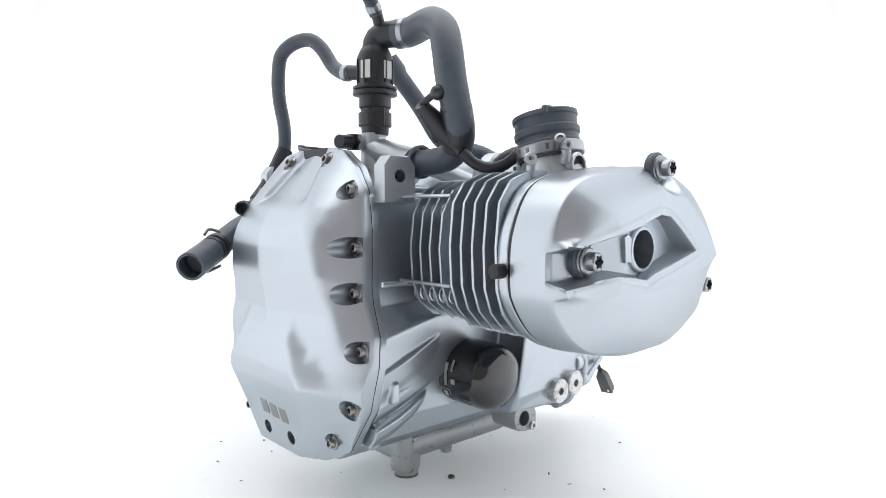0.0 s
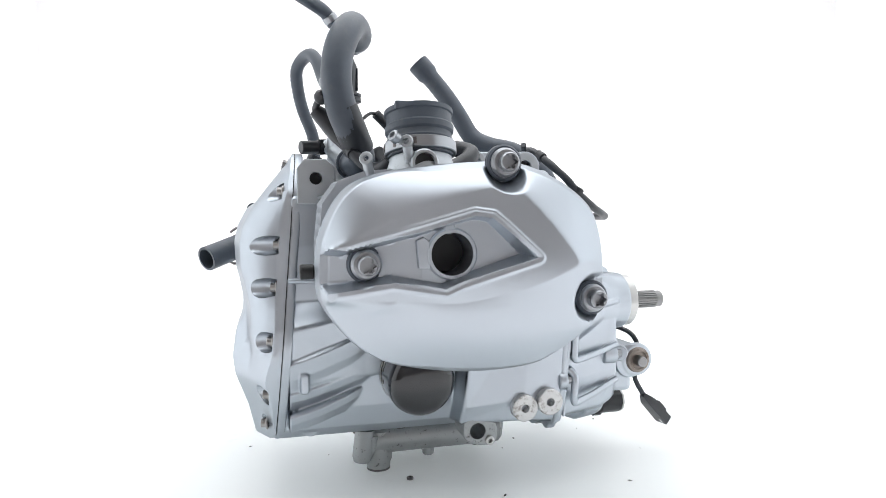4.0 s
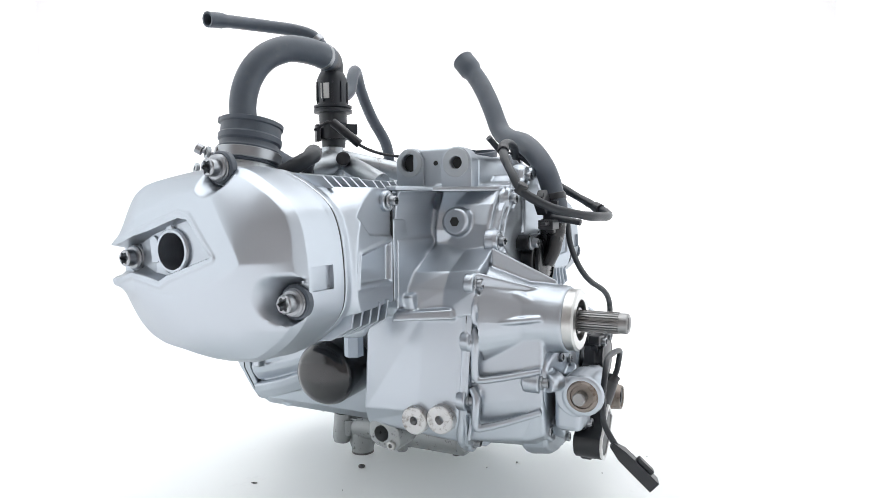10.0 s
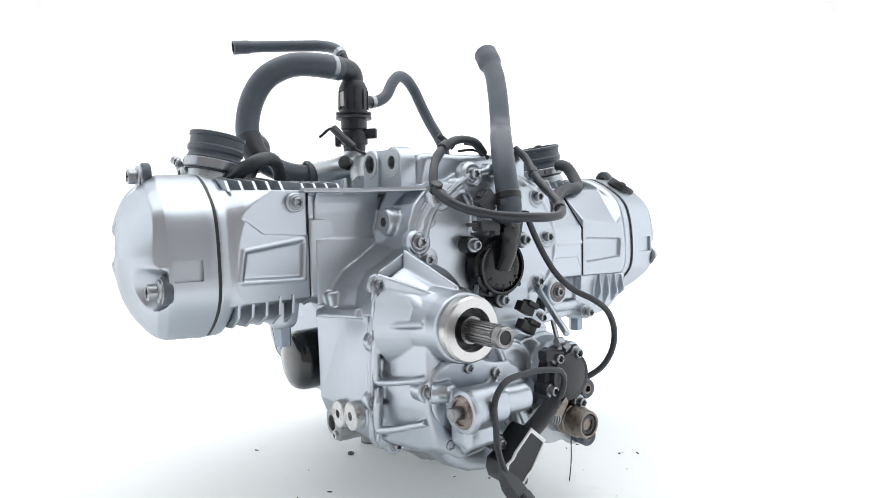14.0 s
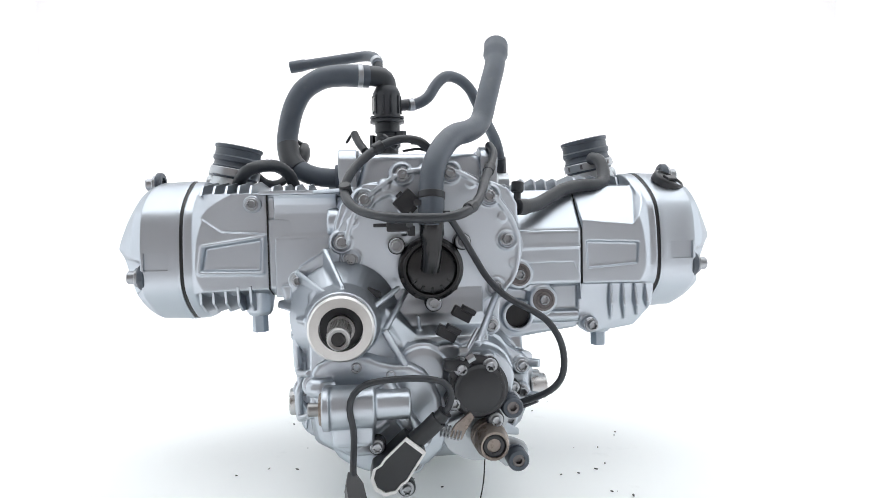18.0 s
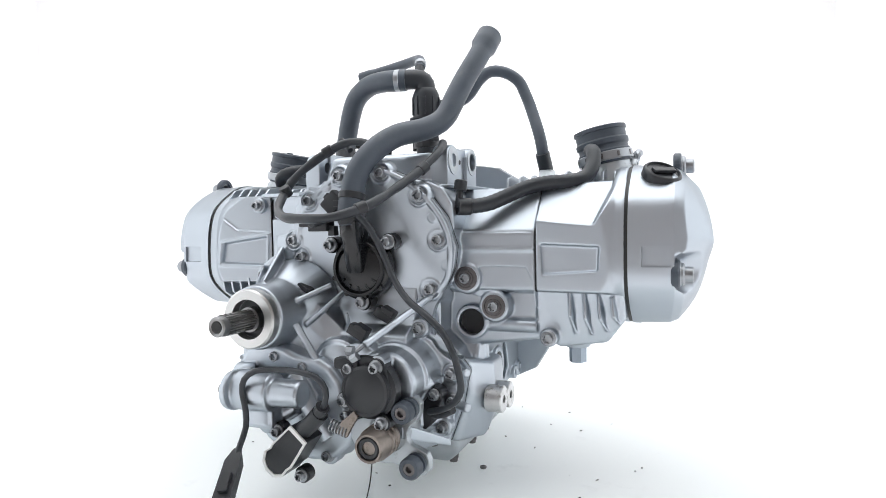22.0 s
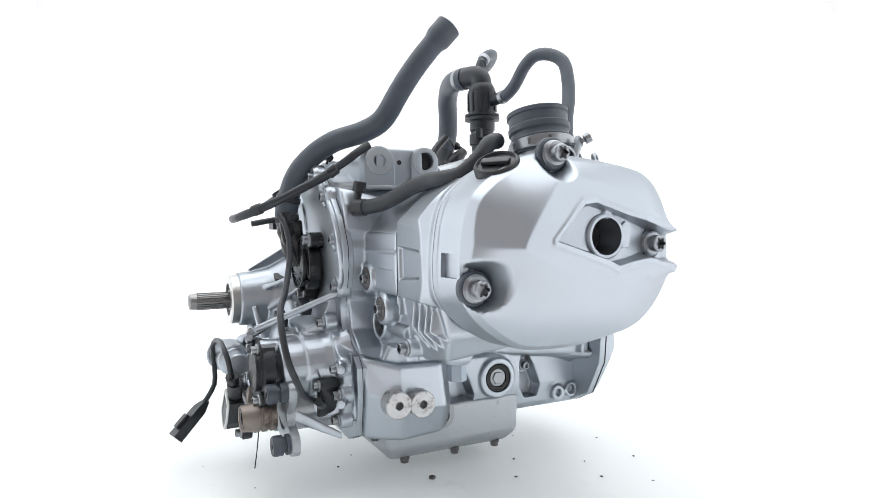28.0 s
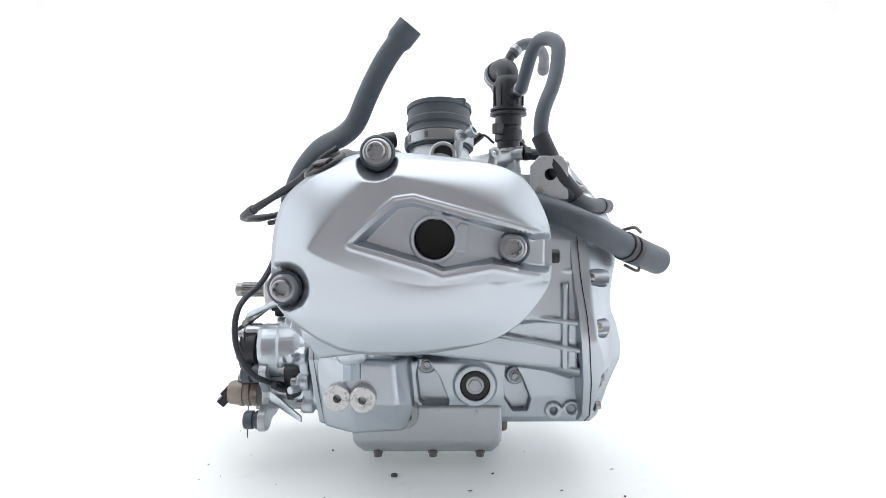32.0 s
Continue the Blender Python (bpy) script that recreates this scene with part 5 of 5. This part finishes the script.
part("sleeve_core", turned((0.0463, -0.243, 0.092), (0.02, -1, 0), [(0, 0.0119), (0.007, 0.0117), (0.0085, 0.0100), (0.008, 0.0070), (0.003, 0.0066)], 36), PLASTIC, bracket, "black rubber core of the sleeve")
for (x, y, z), r in (((0.077, -0.202, 0.065), 0.0115), ((0.071, -0.206, 0.122), 0.0112)):
    bush = part("rubber_bush", turned((x, y, z), (0, -1, 0), [(0, r), (0.008, r), (0.0085, r - 0.003), (0.0115, r - 0.003), (0.012, r), (0.021, r), (0.023, r - 0.0015), (0.023, 0.0065), (0.013, 0.006)], 32), RUBBER, bracket, "black rubber bush with a steel sleeve")
    part("bush_sleeve", turned((x, y - 0.014, z), (0, -1, 0), [(0, 0.0062), (0.0085, 0.0062), (0.0085, 0.0036), (0.004, 0.0034)], 24), DARKSTEEL, bush)
part("sleeve_bore", rod((0.0465, -0.2455, 0.092), (0.0465, -0.2470, 0.092), 0.0068), DARK, bracket, "dark bore of the sleeve")
part("spring_plate", prism("y", [(0.010, 0.112), (0.025, 0.124), (0.029, 0.118), (0.020, 0.104), (0.016, 0.096), (0.002, 0.100)], -0.236, -0.240, 0.0008), RUST, bracket, "brown stained spring plate")
for k in range(6):
    part("spring_coil", pipe_ring((-0.004 + 0.0035 * k, -0.236, 0.106 - 0.001 * k), (1, 0, -0.3), 0.0065, 0.0048, 0.0016, 16, 0.0003), STEEL, bracket)
# speed sensor and plates on the lower quarter
GEAR_BITS.append(carve(lean(prism("y", softened([(0.040, 0.195), (0.066, 0.188), (0.096, 0.166), (0.108, 0.150), (0.098, 0.105), (0.078, 0.076), (0.040, 0.072)], 1), -0.148, -0.160, 0.003)), [dish()]))
for x, z in ((0.098, 0.148), (0.098, 0.118), (0.084, 0.086), (0.063, 0.196)):
    y = -0.160 - 0.085 * (z - 0.25)
    GEAR_BITS.append(rod((x, y + 0.01, z), (x, y - 0.004, z), 0.0105, bevel=0.001))
    bolt((x, y - 0.004, z), (0, -1, 0), gearbox, BOLT, 0.9)
speed = part("speed_sensor", prism("y", softened([(0.080, 0.138), (0.094, 0.132), (0.092, 0.118), (0.076, 0.088), (0.066, 0.090), (0.066, 0.118)], 1), -0.152, -0.172, 0.002), PLASTIC, gearbox, "black plastic speed sensor")
bolt((0.084, -0.172, 0.128), (0, -1, 0), speed, BOLT, 0.8)
part("sensor_lead", tube([(0.080, -0.168, 0.105), (0.094, -0.172, 0.108), (0.108, -0.180, 0.116)], 0.0045, 12), PLASTIC, speed)
GEAR_BITS.append(cleaned(loft([[(0.058, -0.205, 0.105), (0.062, -0.205, 0.105), (0.062, -0.205, 0.088), (0.058, -0.205, 0.088)], [(0.090, -0.150, 0.074), (0.095, -0.150, 0.074), (0.095, -0.150, 0.066), (0.090, -0.150, 0.066)]]), 0.001))
for z in (0.150, 0.112):
    GEAR_BITS.append(rod((0.104, -0.150, z), (0.118, -0.158, z), 0.0050, bevel=0.0008))
for p in ((-0.074, -0.178, 0.236), (0.028, -0.172, 0.212), (0.008, -0.196, 0.196)):
    part("cable_clip", cleaned(join(box(-0.011, 0.011, -0.006, 0.006, -0.006, 0.006, 0.0015), box(-0.004, 0.012, -0.009, 0.004, 0.004, 0.010, 0.001))), PLASTIC, gearbox, "black plastic cable clip").matrix_basis = Matrix.Translation(p) @ Matrix.Rotation(0.5, 4, "Y")
gearbox.data = fused(GEAR_BITS, 0.0012, 2)
gearbox.data.materials.append(SILVER)

# ---- cooling: thermostat, hoses, cables ----
thermostat = part("thermostat", join(turned((-0.039, 0.116, 0.428), (0, 0, 1), [(-0.014, 0.0155), (0, 0.0165), (0.016, 0.0165), (0.018, 0.0185), (0.031, 0.0185), (0.032, 0.0255), (0.036, 0.0255), (0.037, 0.0235), (0.0385, 0.0255), (0.041, 0.0255), (0.042, 0.0195), (0.075, 0.0205), (0.083, 0.0170), (0.086, 0.0150)], 40),
                                     tube([(-0.039, 0.116, 0.508), (-0.040, 0.115, 0.520), (-0.046, 0.112, 0.527), (-0.060, 0.106, 0.528), (-0.080, 0.100, 0.527)], 0.0150, 24)), PLASTIC2 := material("matt_black_plastic", (0.024, 0.028, 0.034), 0.0, 0.42, 0.2, 50, 0.2, 900), engine, "matt black upright thermostat housing")
for k in range(10):
    a = k * math.tau / 10
    part("rib", box(-0.0014, 0.0014, -0.0012, 0.0012, 0.473, 0.500, 0.0003), PLASTIC2, thermostat).matrix_basis = Matrix.Translation((-0.039 + 0.0205 * math.cos(a), 0.116 + 0.0205 * math.sin(a), 0)) @ Matrix.Rotation(a, 4, "Z")
part("label", box(-0.0006, 0.0006, -0.006, 0.006, -0.010, 0.010, 0), STRIP, thermostat, "small printed label").matrix_basis = Matrix.Translation((-0.0592, 0.113, 0.487)) @ Matrix.Rotation(0.2, 4, "Z")
part("label", box(-0.006, 0.006, -0.0006, 0.0006, -0.010, 0.010, 0), STRIP, thermostat, "small printed label").matrix_basis = Matrix.Translation((-0.047, 0.1353, 0.487)) @ Matrix.Rotation(0.4, 4, "Z")
part("latch", box(-0.008, 0.008, -0.004, 0.004, 0.432, 0.446, 0.001), PLASTIC2, thermostat).matrix_basis = Matrix.Translation((-0.020, 0.100, 0)) @ Matrix.Rotation(-0.8, 4, "Z")
part("side_stub", rod((-0.025, 0.122, 0.487), (-0.004, 0.129, 0.490), 0.0085, bevel=0.0005), PLASTIC2, thermostat)
part("top_stub", tube([(-0.048, 0.114, 0.530), (-0.050, 0.120, 0.545), (-0.052, 0.125, 0.552)], 0.0065, 14), PLASTIC2, thermostat)
base = part("thermostat_base", join(turned((-0.039, 0.118, 0.352), (0, 0, 1), [(0, 0.022), (0.01, 0.018), (0.04, 0.0145), (0.064, 0.0145)], 32), tube([(-0.039, 0.118, 0.398), (-0.070, 0.110, 0.388), (-0.105, 0.112, 0.380)], 0.0155, 20), tube([(-0.039, 0.112, 0.405), (-0.030, 0.126, 0.406), (-0.026, 0.136, 0.406)], 0.0095, 16), tube([(-0.035, 0.115, 0.400), (0.005, 0.060, 0.385), (0.020, 0.010, 0.372)], 0.0125, 16), tube([(-0.040, 0.100, 0.395), (-0.068, 0.050, 0.378), (-0.085, 0.010, 0.362)], 0.0115, 16)), CAST, engine, "bare cast thermostat base with pipe stubs")
part("temperature_sensor", join(rod((-0.0255, 0.134, 0.406), (-0.0285, 0.143, 0.4055), 0.0105, seg=6), rod((-0.028, 0.142, 0.4055), (-0.0365, 0.164, 0.404), 0.0080, bevel=0.001)), PLASTIC, base, "black temperature sensor plug")
part("base_knob", turned((-0.066, 0.080, 0.392), (-0.8, -0.5, 0.2), [(0, 0.008), (0.010, 0.009), (0.014, 0.009), (0.016, 0.006)], 20), PLASTIC, base)


def hose(label, pts, r, clamps=(), bore=0.0, mat=RUBBER, seg=20, swell=None, ribs=0.0, step=0.006, name="hose"):
    ob = part(name, tube(pts, r, seg, step, swell, bore, ribs), mat, engine, label)
    line = spline(pts)
    for u, colour in clamps:
        i = min(len(line) - 2, max(1, int(u * (len(line) - 1))))
        d = (line[i + 1] - line[i - 1]).normalized()
        part("hose_clamp", pipe_ring(line[i] - d * 0.004, d, r * 1.14, r * 0.9, 0.008, 28), colour, ob, "hose clamp")
    return ob


main = hose("thick black coolant hose standing open at the top", [(-0.004, -0.183, 0.312), (-0.004, -0.184, 0.330), (-0.001, -0.174, 0.366), (0.010, -0.157, 0.391), (0.028, -0.133, 0.410), (0.052, -0.104, 0.420), (0.068, -0.084, 0.434), (0.079, -0.068, 0.464), (0.087, -0.055, 0.487), (0.096, -0.038, 0.512), (0.103, -0.012, 0.543)], 0.0130, [(0.04, PLASTIC), (0.11, PLASTIC)], 0.0105, swell=lambda u: 1.0 + 0.22 * (u > 0.93) + 0.08 * (u < 0.1), seg=24)
for k in range(2):
    part("clamp_tab", box(-0.004, 0.004, -0.004, 0.004, -0.003, 0.003, 0.0008), PLASTIC, main).matrix_basis = Matrix.Translation((-0.019 + 0.03 * k, -0.188, 0.334 - 0.012 * k))
hoop = hose("thick black hose looping from the thermostat down to its base", [(-0.066, 0.104, 0.527), (-0.085, 0.100, 0.527), (-0.108, 0.104, 0.528), (-0.135, 0.112, 0.525), (-0.162, 0.122, 0.510), (-0.178, 0.131, 0.486), (-0.187, 0.134, 0.455), (-0.189, 0.128, 0.425), (-0.180, 0.116, 0.400), (-0.155, 0.106, 0.384), (-0.125, 0.110, 0.379), (-0.100, 0.112, 0.381)], 0.0146, [(0.05, STEEL)], seg=24, swell=lambda u: 1.13 - 0.02 * math.sin(u * 9) - 0.17 * u)
part("sleeve", tube([(-0.1885, 0.129, 0.430), (-0.1835, 0.119, 0.407), (-0.172, 0.111, 0.392)], 0.0160, 20), PLASTIC2, hoop, "black woven sleeve")
part("end_ring", pipe_ring((-0.118, 0.111, 0.380), (1, 0, 0), 0.0182, 0.015, 0.006, 28), RUBBER, hoop)
hose("thin black vent hose pointing outwards", [(-0.051, 0.123, 0.548), (-0.055, 0.134, 0.561), (-0.068, 0.152, 0.568), (-0.095, 0.167, 0.568), (-0.126, 0.178, 0.566), (-0.160, 0.183, 0.562), (-0.187, 0.186, 0.558)], 0.0078, [(0.03, STEEL)], 0.0060, swell=lambda u: 1.0 + 0.18 * (u > 0.86))
vent = hose("thin black hose arching over to the front", [(-0.008, 0.128, 0.489), (0.006, 0.130, 0.491), (0.024, 0.132, 0.501), (0.040, 0.138, 0.524), (0.056, 0.145, 0.536), (0.076, 0.155, 0.534), (0.094, 0.163, 0.521), (0.106, 0.161, 0.497), (0.117, 0.154, 0.470), (0.130, 0.140, 0.435), (0.136, 0.138, 0.405), (0.139, 0.150, 0.375), (0.141, 0.163, 0.352), (0.138, 0.175, 0.338), (0.125, 0.192, 0.330), (0.100, 0.211, 0.329), (0.078, 0.226, 0.329)], 0.0085, [(0.03, STEEL), (0.96, RUBBER)], 0.0068)
part("sleeve", tube([(0.135, 0.136, 0.408), (0.138, 0.146, 0.385), (0.140, 0.160, 0.358), (0.137, 0.177, 0.338)], 0.0105, 16), PLASTIC2, vent, "black heat-shrink sleeve")
big = hose("thick black coolant hose with a spring clamp and open end", [(0.150, 0.125, 0.330), (0.160, 0.150, 0.320), (0.163, 0.184, 0.305), (0.146, 0.212, 0.292), (0.128, 0.236, 0.281), (0.105, 0.262, 0.271), (0.083, 0.287, 0.262)], 0.0150, [(0.66, PLASTIC2), (0.73, PLASTIC2)], 0.0122, seg=24, swell=lambda u: 1.0 + 0.12 * (u > 0.72))
for q in (((0.118, 0.235, 0.300), (0.124, 0.247, 0.303), (0.114, 0.257, 0.297)), ((0.112, 0.238, 0.259), (0.117, 0.252, 0.252), (0.105, 0.258, 0.256))):
    part("clamp_ear", tube(q, 0.0018, 8, 0.003), DARKSTEEL, big, "wire ear of the spring clamp")
part("hose_stop", rod((0.148, 0.120, 0.333), (0.152, 0.135, 0.328), 0.009, bevel=0.001), STEEL, big)
hose("ribbed black breather hose with a small elbow", [(0.100, -0.132, 0.327), (0.112, -0.124, 0.328), (0.130, -0.112, 0.331), (0.146, -0.102, 0.338), (0.168, -0.090, 0.348), (0.190, -0.081, 0.353), (0.212, -0.075, 0.354), (0.228, -0.064, 0.358), (0.235, -0.050, 0.372), (0.234, -0.036, 0.388), (0.228, -0.022, 0.392)], 0.0085, (), 0, PLASTIC2, 16, None, 0.06, 0.003, "breather_hose")
part("elbow_fitting", join(rod((0.101, -0.131, 0.326), (0.102, -0.128, 0.346), 0.0042), rod((0.102, -0.128, 0.345), (0.103, -0.126, 0.357), 0.0072, bevel=0.001), rod((0.100, -0.1325, 0.328), (0.113, -0.1235, 0.328), 0.0096, bevel=0.001)), PLASTIC, engine, "small black hose elbow")
hose("ribbed black breather hose over the fins", [(-0.243, 0.030, 0.368), (-0.234, 0.012, 0.378), (-0.222, 0.006, 0.386), (-0.205, 0.018, 0.391), (-0.190, 0.034, 0.390), (-0.178, 0.050, 0.380), (-0.172, 0.060, 0.362)], 0.0085, (), 0, PLASTIC2, 16, None, 0.06, 0.003, "breather_hose")
probe = part("hose_sensor", tube([(-0.166, 0.155, 0.431), (-0.167, 0.140, 0.418), (-0.175, 0.126, 0.400), (-0.186, 0.118, 0.386)], 0.0088, 14, swell=lambda u: 0.75 + 0.5 * math.sin(math.pi * min(1, u * 1.15))), PLASTIC, engine, "black rubber-sleeved sensor strapped to the hose")
part("strap", tube([(-0.166, 0.154, 0.431), (-0.176, 0.152, 0.437), (-0.184, 0.149, 0.441)], 0.0035, 10), PLASTIC, probe)
part("strap_ball", turned((-0.190, 0.148, 0.444), (0.8, 0.1, -0.4), [(0, 0.003), (0.003, 0.0065), (0.007, 0.0075), (0.011, 0.0062), (0.014, 0.003)], 16), PLASTIC, probe)
part("sensor_wire", tube([(-0.186, 0.118, 0.386), (-0.196, 0.108, 0.374), (-0.208, 0.098, 0.370), (-0.220, 0.090, 0.374), (-0.229, 0.082, 0.384)], 0.0058, 12), PLASTIC2, probe, "black sheathed wire")
part("lead_plug", tube([(-0.088, 0.080, 0.440), (-0.082, 0.064, 0.426), (-0.073, 0.050, 0.412)], 0.0056, 12), PLASTIC, probe, "slim black plug")
part("lead", tube([(-0.100, 0.100, 0.430), (-0.088, 0.080, 0.440), (-0.073, 0.050, 0.411), (-0.053, 0.029, 0.400), (-0.030, 0.012, 0.397), (-0.012, -0.004, 0.395)], 0.0019, 8), PLASTIC, probe)
part("latch", box(-0.006, 0.006, -0.003, 0.003, -0.011, 0.011, 0.0008), PLASTIC, thermostat).matrix_basis = Matrix.Translation((-0.060, 0.126, 0.432)) @ Matrix.Rotation(0.9, 4, "Z")
part("clip_ring", pipe_ring((-0.039, 0.116, 0.424), (0, 0, 1), 0.0192, 0.016, 0.016, 32), PLASTIC, thermostat, "black spring clip")
# sheathed wiring loop round the hose foot
loop = part("wiring_loop", tube([(0.004, -0.130, 0.392), (-0.011, -0.133, 0.404), (-0.030, -0.133, 0.407), (-0.050, -0.136, 0.401), (-0.072, -0.146, 0.386), (-0.089, -0.162, 0.366), (-0.095, -0.177, 0.346), (-0.083, -0.205, 0.329), (-0.055, -0.233, 0.320), (-0.026, -0.244, 0.318), (0.001, -0.246, 0.318), (0.022, -0.238, 0.322), (0.041, -0.212, 0.334), (0.060, -0.160, 0.362), (0.070, -0.138, 0.378), (0.076, -0.120, 0.392), (0.074, -0.105, 0.402)], 0.0049, 12, swell=lambda u: 1 + 0.1 * math.sin(u * 60) * math.sin(u * 23)), PLASTIC2, engine, "black sheathed wiring loop with tape wraps")
for p, d in (((-0.094, -0.174, 0.350), (0.1, 0.4, -0.6)), ((0.0315, -0.226, 0.3275), (0.6, 0.7, 0.3)), ((0.066, -0.146, 0.371), (0.3, 0.6, 0.5)), ((-0.058, -0.139, 0.397), (-0.8, -0.3, -0.5))):
    part("tape_wrap", rod(Vector(p) - Vector(d).normalized() * 0.006, Vector(p) + Vector(d).normalized() * 0.006, 0.0064, bevel=0.0008), PLASTIC, loop)
part("wire", tube([(0.010, -0.132, 0.388), (-0.010, -0.128, 0.396), (-0.030, -0.126, 0.394)], 0.0014, 8), PLASTIC, loop)
part("wire", tube([(0.006, -0.135, 0.385), (-0.002, -0.130, 0.400), (-0.020, -0.125, 0.403)], 0.0014, 8), PLASTIC, loop)
part("wire_tail", rod((-0.028, -0.186, 0.318), (-0.030, -0.222, 0.3115), 0.0036, bevel=0.0006), PLASTIC2, loop)
part("cable_tie_tail", rod((-0.036, -0.125, 0.398), (-0.052, -0.118, 0.412), 0.0036), PLASTIC2, loop)
part("wiring_plug", cleaned(join(box(-0.052, -0.028, -0.196, -0.178, 0.304, 0.315, 0.0015), box(-0.066, -0.050, -0.192, -0.186, 0.309, 0.313, 0.001), box(-0.030, -0.022, -0.190, -0.180, 0.299, 0.310, 0.001))), PLASTIC, engine, "black wiring plug hanging by the pump")
tag = part("connector", join(box(-0.010, 0.010, -0.006, 0.006, -0.012, 0.012, 0.002), box(-0.013, 0.013, -0.004, 0.004, -0.004, 0.004, 0.001)), PLASTIC, engine, "black plug connector beside the hose")
tag.matrix_basis = Matrix.Translation((-0.030, -0.176, 0.335)) @ Matrix.Rotation(0.8, 4, "Y")
part("sensor_cable", tube([(0.010, -0.196, 0.322), (0.018, -0.192, 0.312), (0.030, -0.190, 0.293), (0.041, -0.192, 0.273), (0.054, -0.198, 0.251), (0.072, -0.206, 0.233), (0.095, -0.216, 0.220), (0.112, -0.220, 0.207), (0.124, -0.220, 0.187), (0.129, -0.216, 0.165), (0.128, -0.208, 0.145), (0.118, -0.200, 0.130), (0.098, -0.186, 0.117), (0.080, -0.176, 0.110)], 0.0036, 12), PLASTIC2, engine, "thin black sensor cable hanging in a bow")
lead = part("sensor_cable", tube([(-0.006, -0.252, 0.124), (0.002, -0.256, 0.136), (0.004, -0.258, 0.149), (-0.004, -0.261, 0.161), (-0.026, -0.261, 0.1655), (-0.052, -0.260, 0.1655), (-0.076, -0.262, 0.163), (-0.089, -0.264, 0.154), (-0.093, -0.263, 0.140), (-0.090, -0.262, 0.120), (-0.090, -0.263, 0.103), (-0.091, -0.271, 0.088), (-0.0905, -0.279, 0.076)], 0.0032, 12), PLASTIC2, engine, "thin black sensor cable with a dangling plug")
part("boot", tube([(-0.002, -0.254, 0.130), (-0.010, -0.251, 0.120), (-0.020, -0.249, 0.110)], 0.0075, 14, ribs=0.12, step=0.003), PLASTIC, lead)
plug_pose = aim((-0.0905, -0.282, 0.073), Vector((0.010, -0.036, -0.036)))
for nm, bmx in (("cable_plug", cleaned(join(loft([[(x * 0.4, y * 0.5, -0.014) for x, y in ((-0.008, -0.006), (0.008, -0.006), (0.008, 0.006), (-0.008, 0.006))], [(x, y, 0.0) for x, y in ((-0.008, -0.006), (0.008, -0.006), (0.008, 0.006), (-0.008, 0.006))], [(x, y, 0.044) for x, y in ((-0.009, -0.0065), (0.009, -0.0065), (0.009, 0.0065), (-0.009, 0.0065))]]), box(-0.005, 0.005, 0.006, 0.011, 0.014, 0.034, 0.001)))), ("plug_pin", box(-0.005, -0.002, -0.0069, -0.0060, 0.034, 0.040, 0))):
    part(nm, bmx, PLASTIC if nm == "cable_plug" else BRIGHT, lead, "black two-pin plug" if nm == "cable_plug" else "").matrix_basis = plug_pose
part("loose_wire", tube([(0.040, -0.232, 0.072), (0.038, -0.234, 0.050), (0.033, -0.236, 0.028)], 0.0007, 6), DARK, engine, "thin loose wire end")
# oil filler cap on one cover
cap = part("filler_cap", turned((0.3105, -0.0740, 0.3565), (0.42, -0.55, 1), [(-0.004, 0.0205), (0, 0.0205), (0.004, 0.0205), (0.006, 0.0190), (0.0065, 0.0175), (0.004, 0.0165), (0.004, 0.004)], 40), PLASTIC, engine, "round black oil filler cap")
part("cap_grip", box(-0.013, 0.013, -0.004, 0.004, 0, 0.004, 0.001), PLASTIC, cap).matrix_basis = aim((0.3123, -0.0762, 0.3600), (0.42, -0.55, 1))

# ---- grit on the plate ----
rng = random.Random(4)
bm = bmesh.new()
for k in range(34):
    a, r = rng.uniform(0, math.tau), 0.10 + 0.20 * rng.random() ** 0.8
    q = 0.0012 * rng.uniform(0.5, 1.6)
    chip = bmesh.ops.create_icosphere(bm, subdivisions=1, radius=q)["verts"]
    st = rng.uniform(0.6, 3.2)
    turn = Matrix.Rotation(rng.uniform(0, 6.3), 3, "Z")
    for v in chip:
        v.co = turn @ Vector((v.co.x * st, v.co.y * rng.uniform(0.6, 1), v.co.z * 0.5)) + Vector((r * math.cos(a), r * math.sin(a), q * 0.4 + 0.0006))
grit = part("grit", bm, CHIP)
tagged(grit, "dark specks of grit lying on the white plate", "grit", kind="stuff")
nut_a = part("small_ring", pipe_ring((0, 0, 0), (0, 0, 1), 0.0042, 0.002, 0.003, 20, 0.0006), DARKSTEEL)
nut_b = placed("small_ring", nut_a.data, Matrix(), None)
tagged(nut_b, "small dark steel ring lying on the white plate", "ring", "rings on the plate")
tagged(nut_a, "small dark steel ring lying on the white plate", "ring", "rings on the plate")


# ---- turning ----
TURN = [(0.0, 132.55), (2.0, 118.46), (4.0, 104.48), (6.0, 90.53), (8.0, 76.58), (10.0, 62.6), (12.0, 48.6), (14.0, 34.56), (16.0, 20.51), (18.0, 6.45), (20.0, -7.59), (22.0, -21.6), (24.0, -35.55), (26.0, -49.42), (28.0, -63.22), (30.0, -76.94), (32.0, -90.61)]


def motions():
    rows = []
    for t, a in TURN:
        rows.append((t, pose(0, 0, 0, 0, 0, a) @ pose(0, 0, 0, 0, -0.9, 0)))
    walk(engine, rows)
    flat = [(t, pose(0, 0, 0.0005, 0, 0, a)) for t, a in TURN]
    walk(turntable, flat)
    walk(grit, flat)
    walk(nut_b, [(t, m @ pose(0.093, -0.037, 0.0003)) for t, m in flat])
    walk(nut_a, [(t, m @ pose(-0.094, 0.043, 0.0003)) for t, m in flat])


motions()
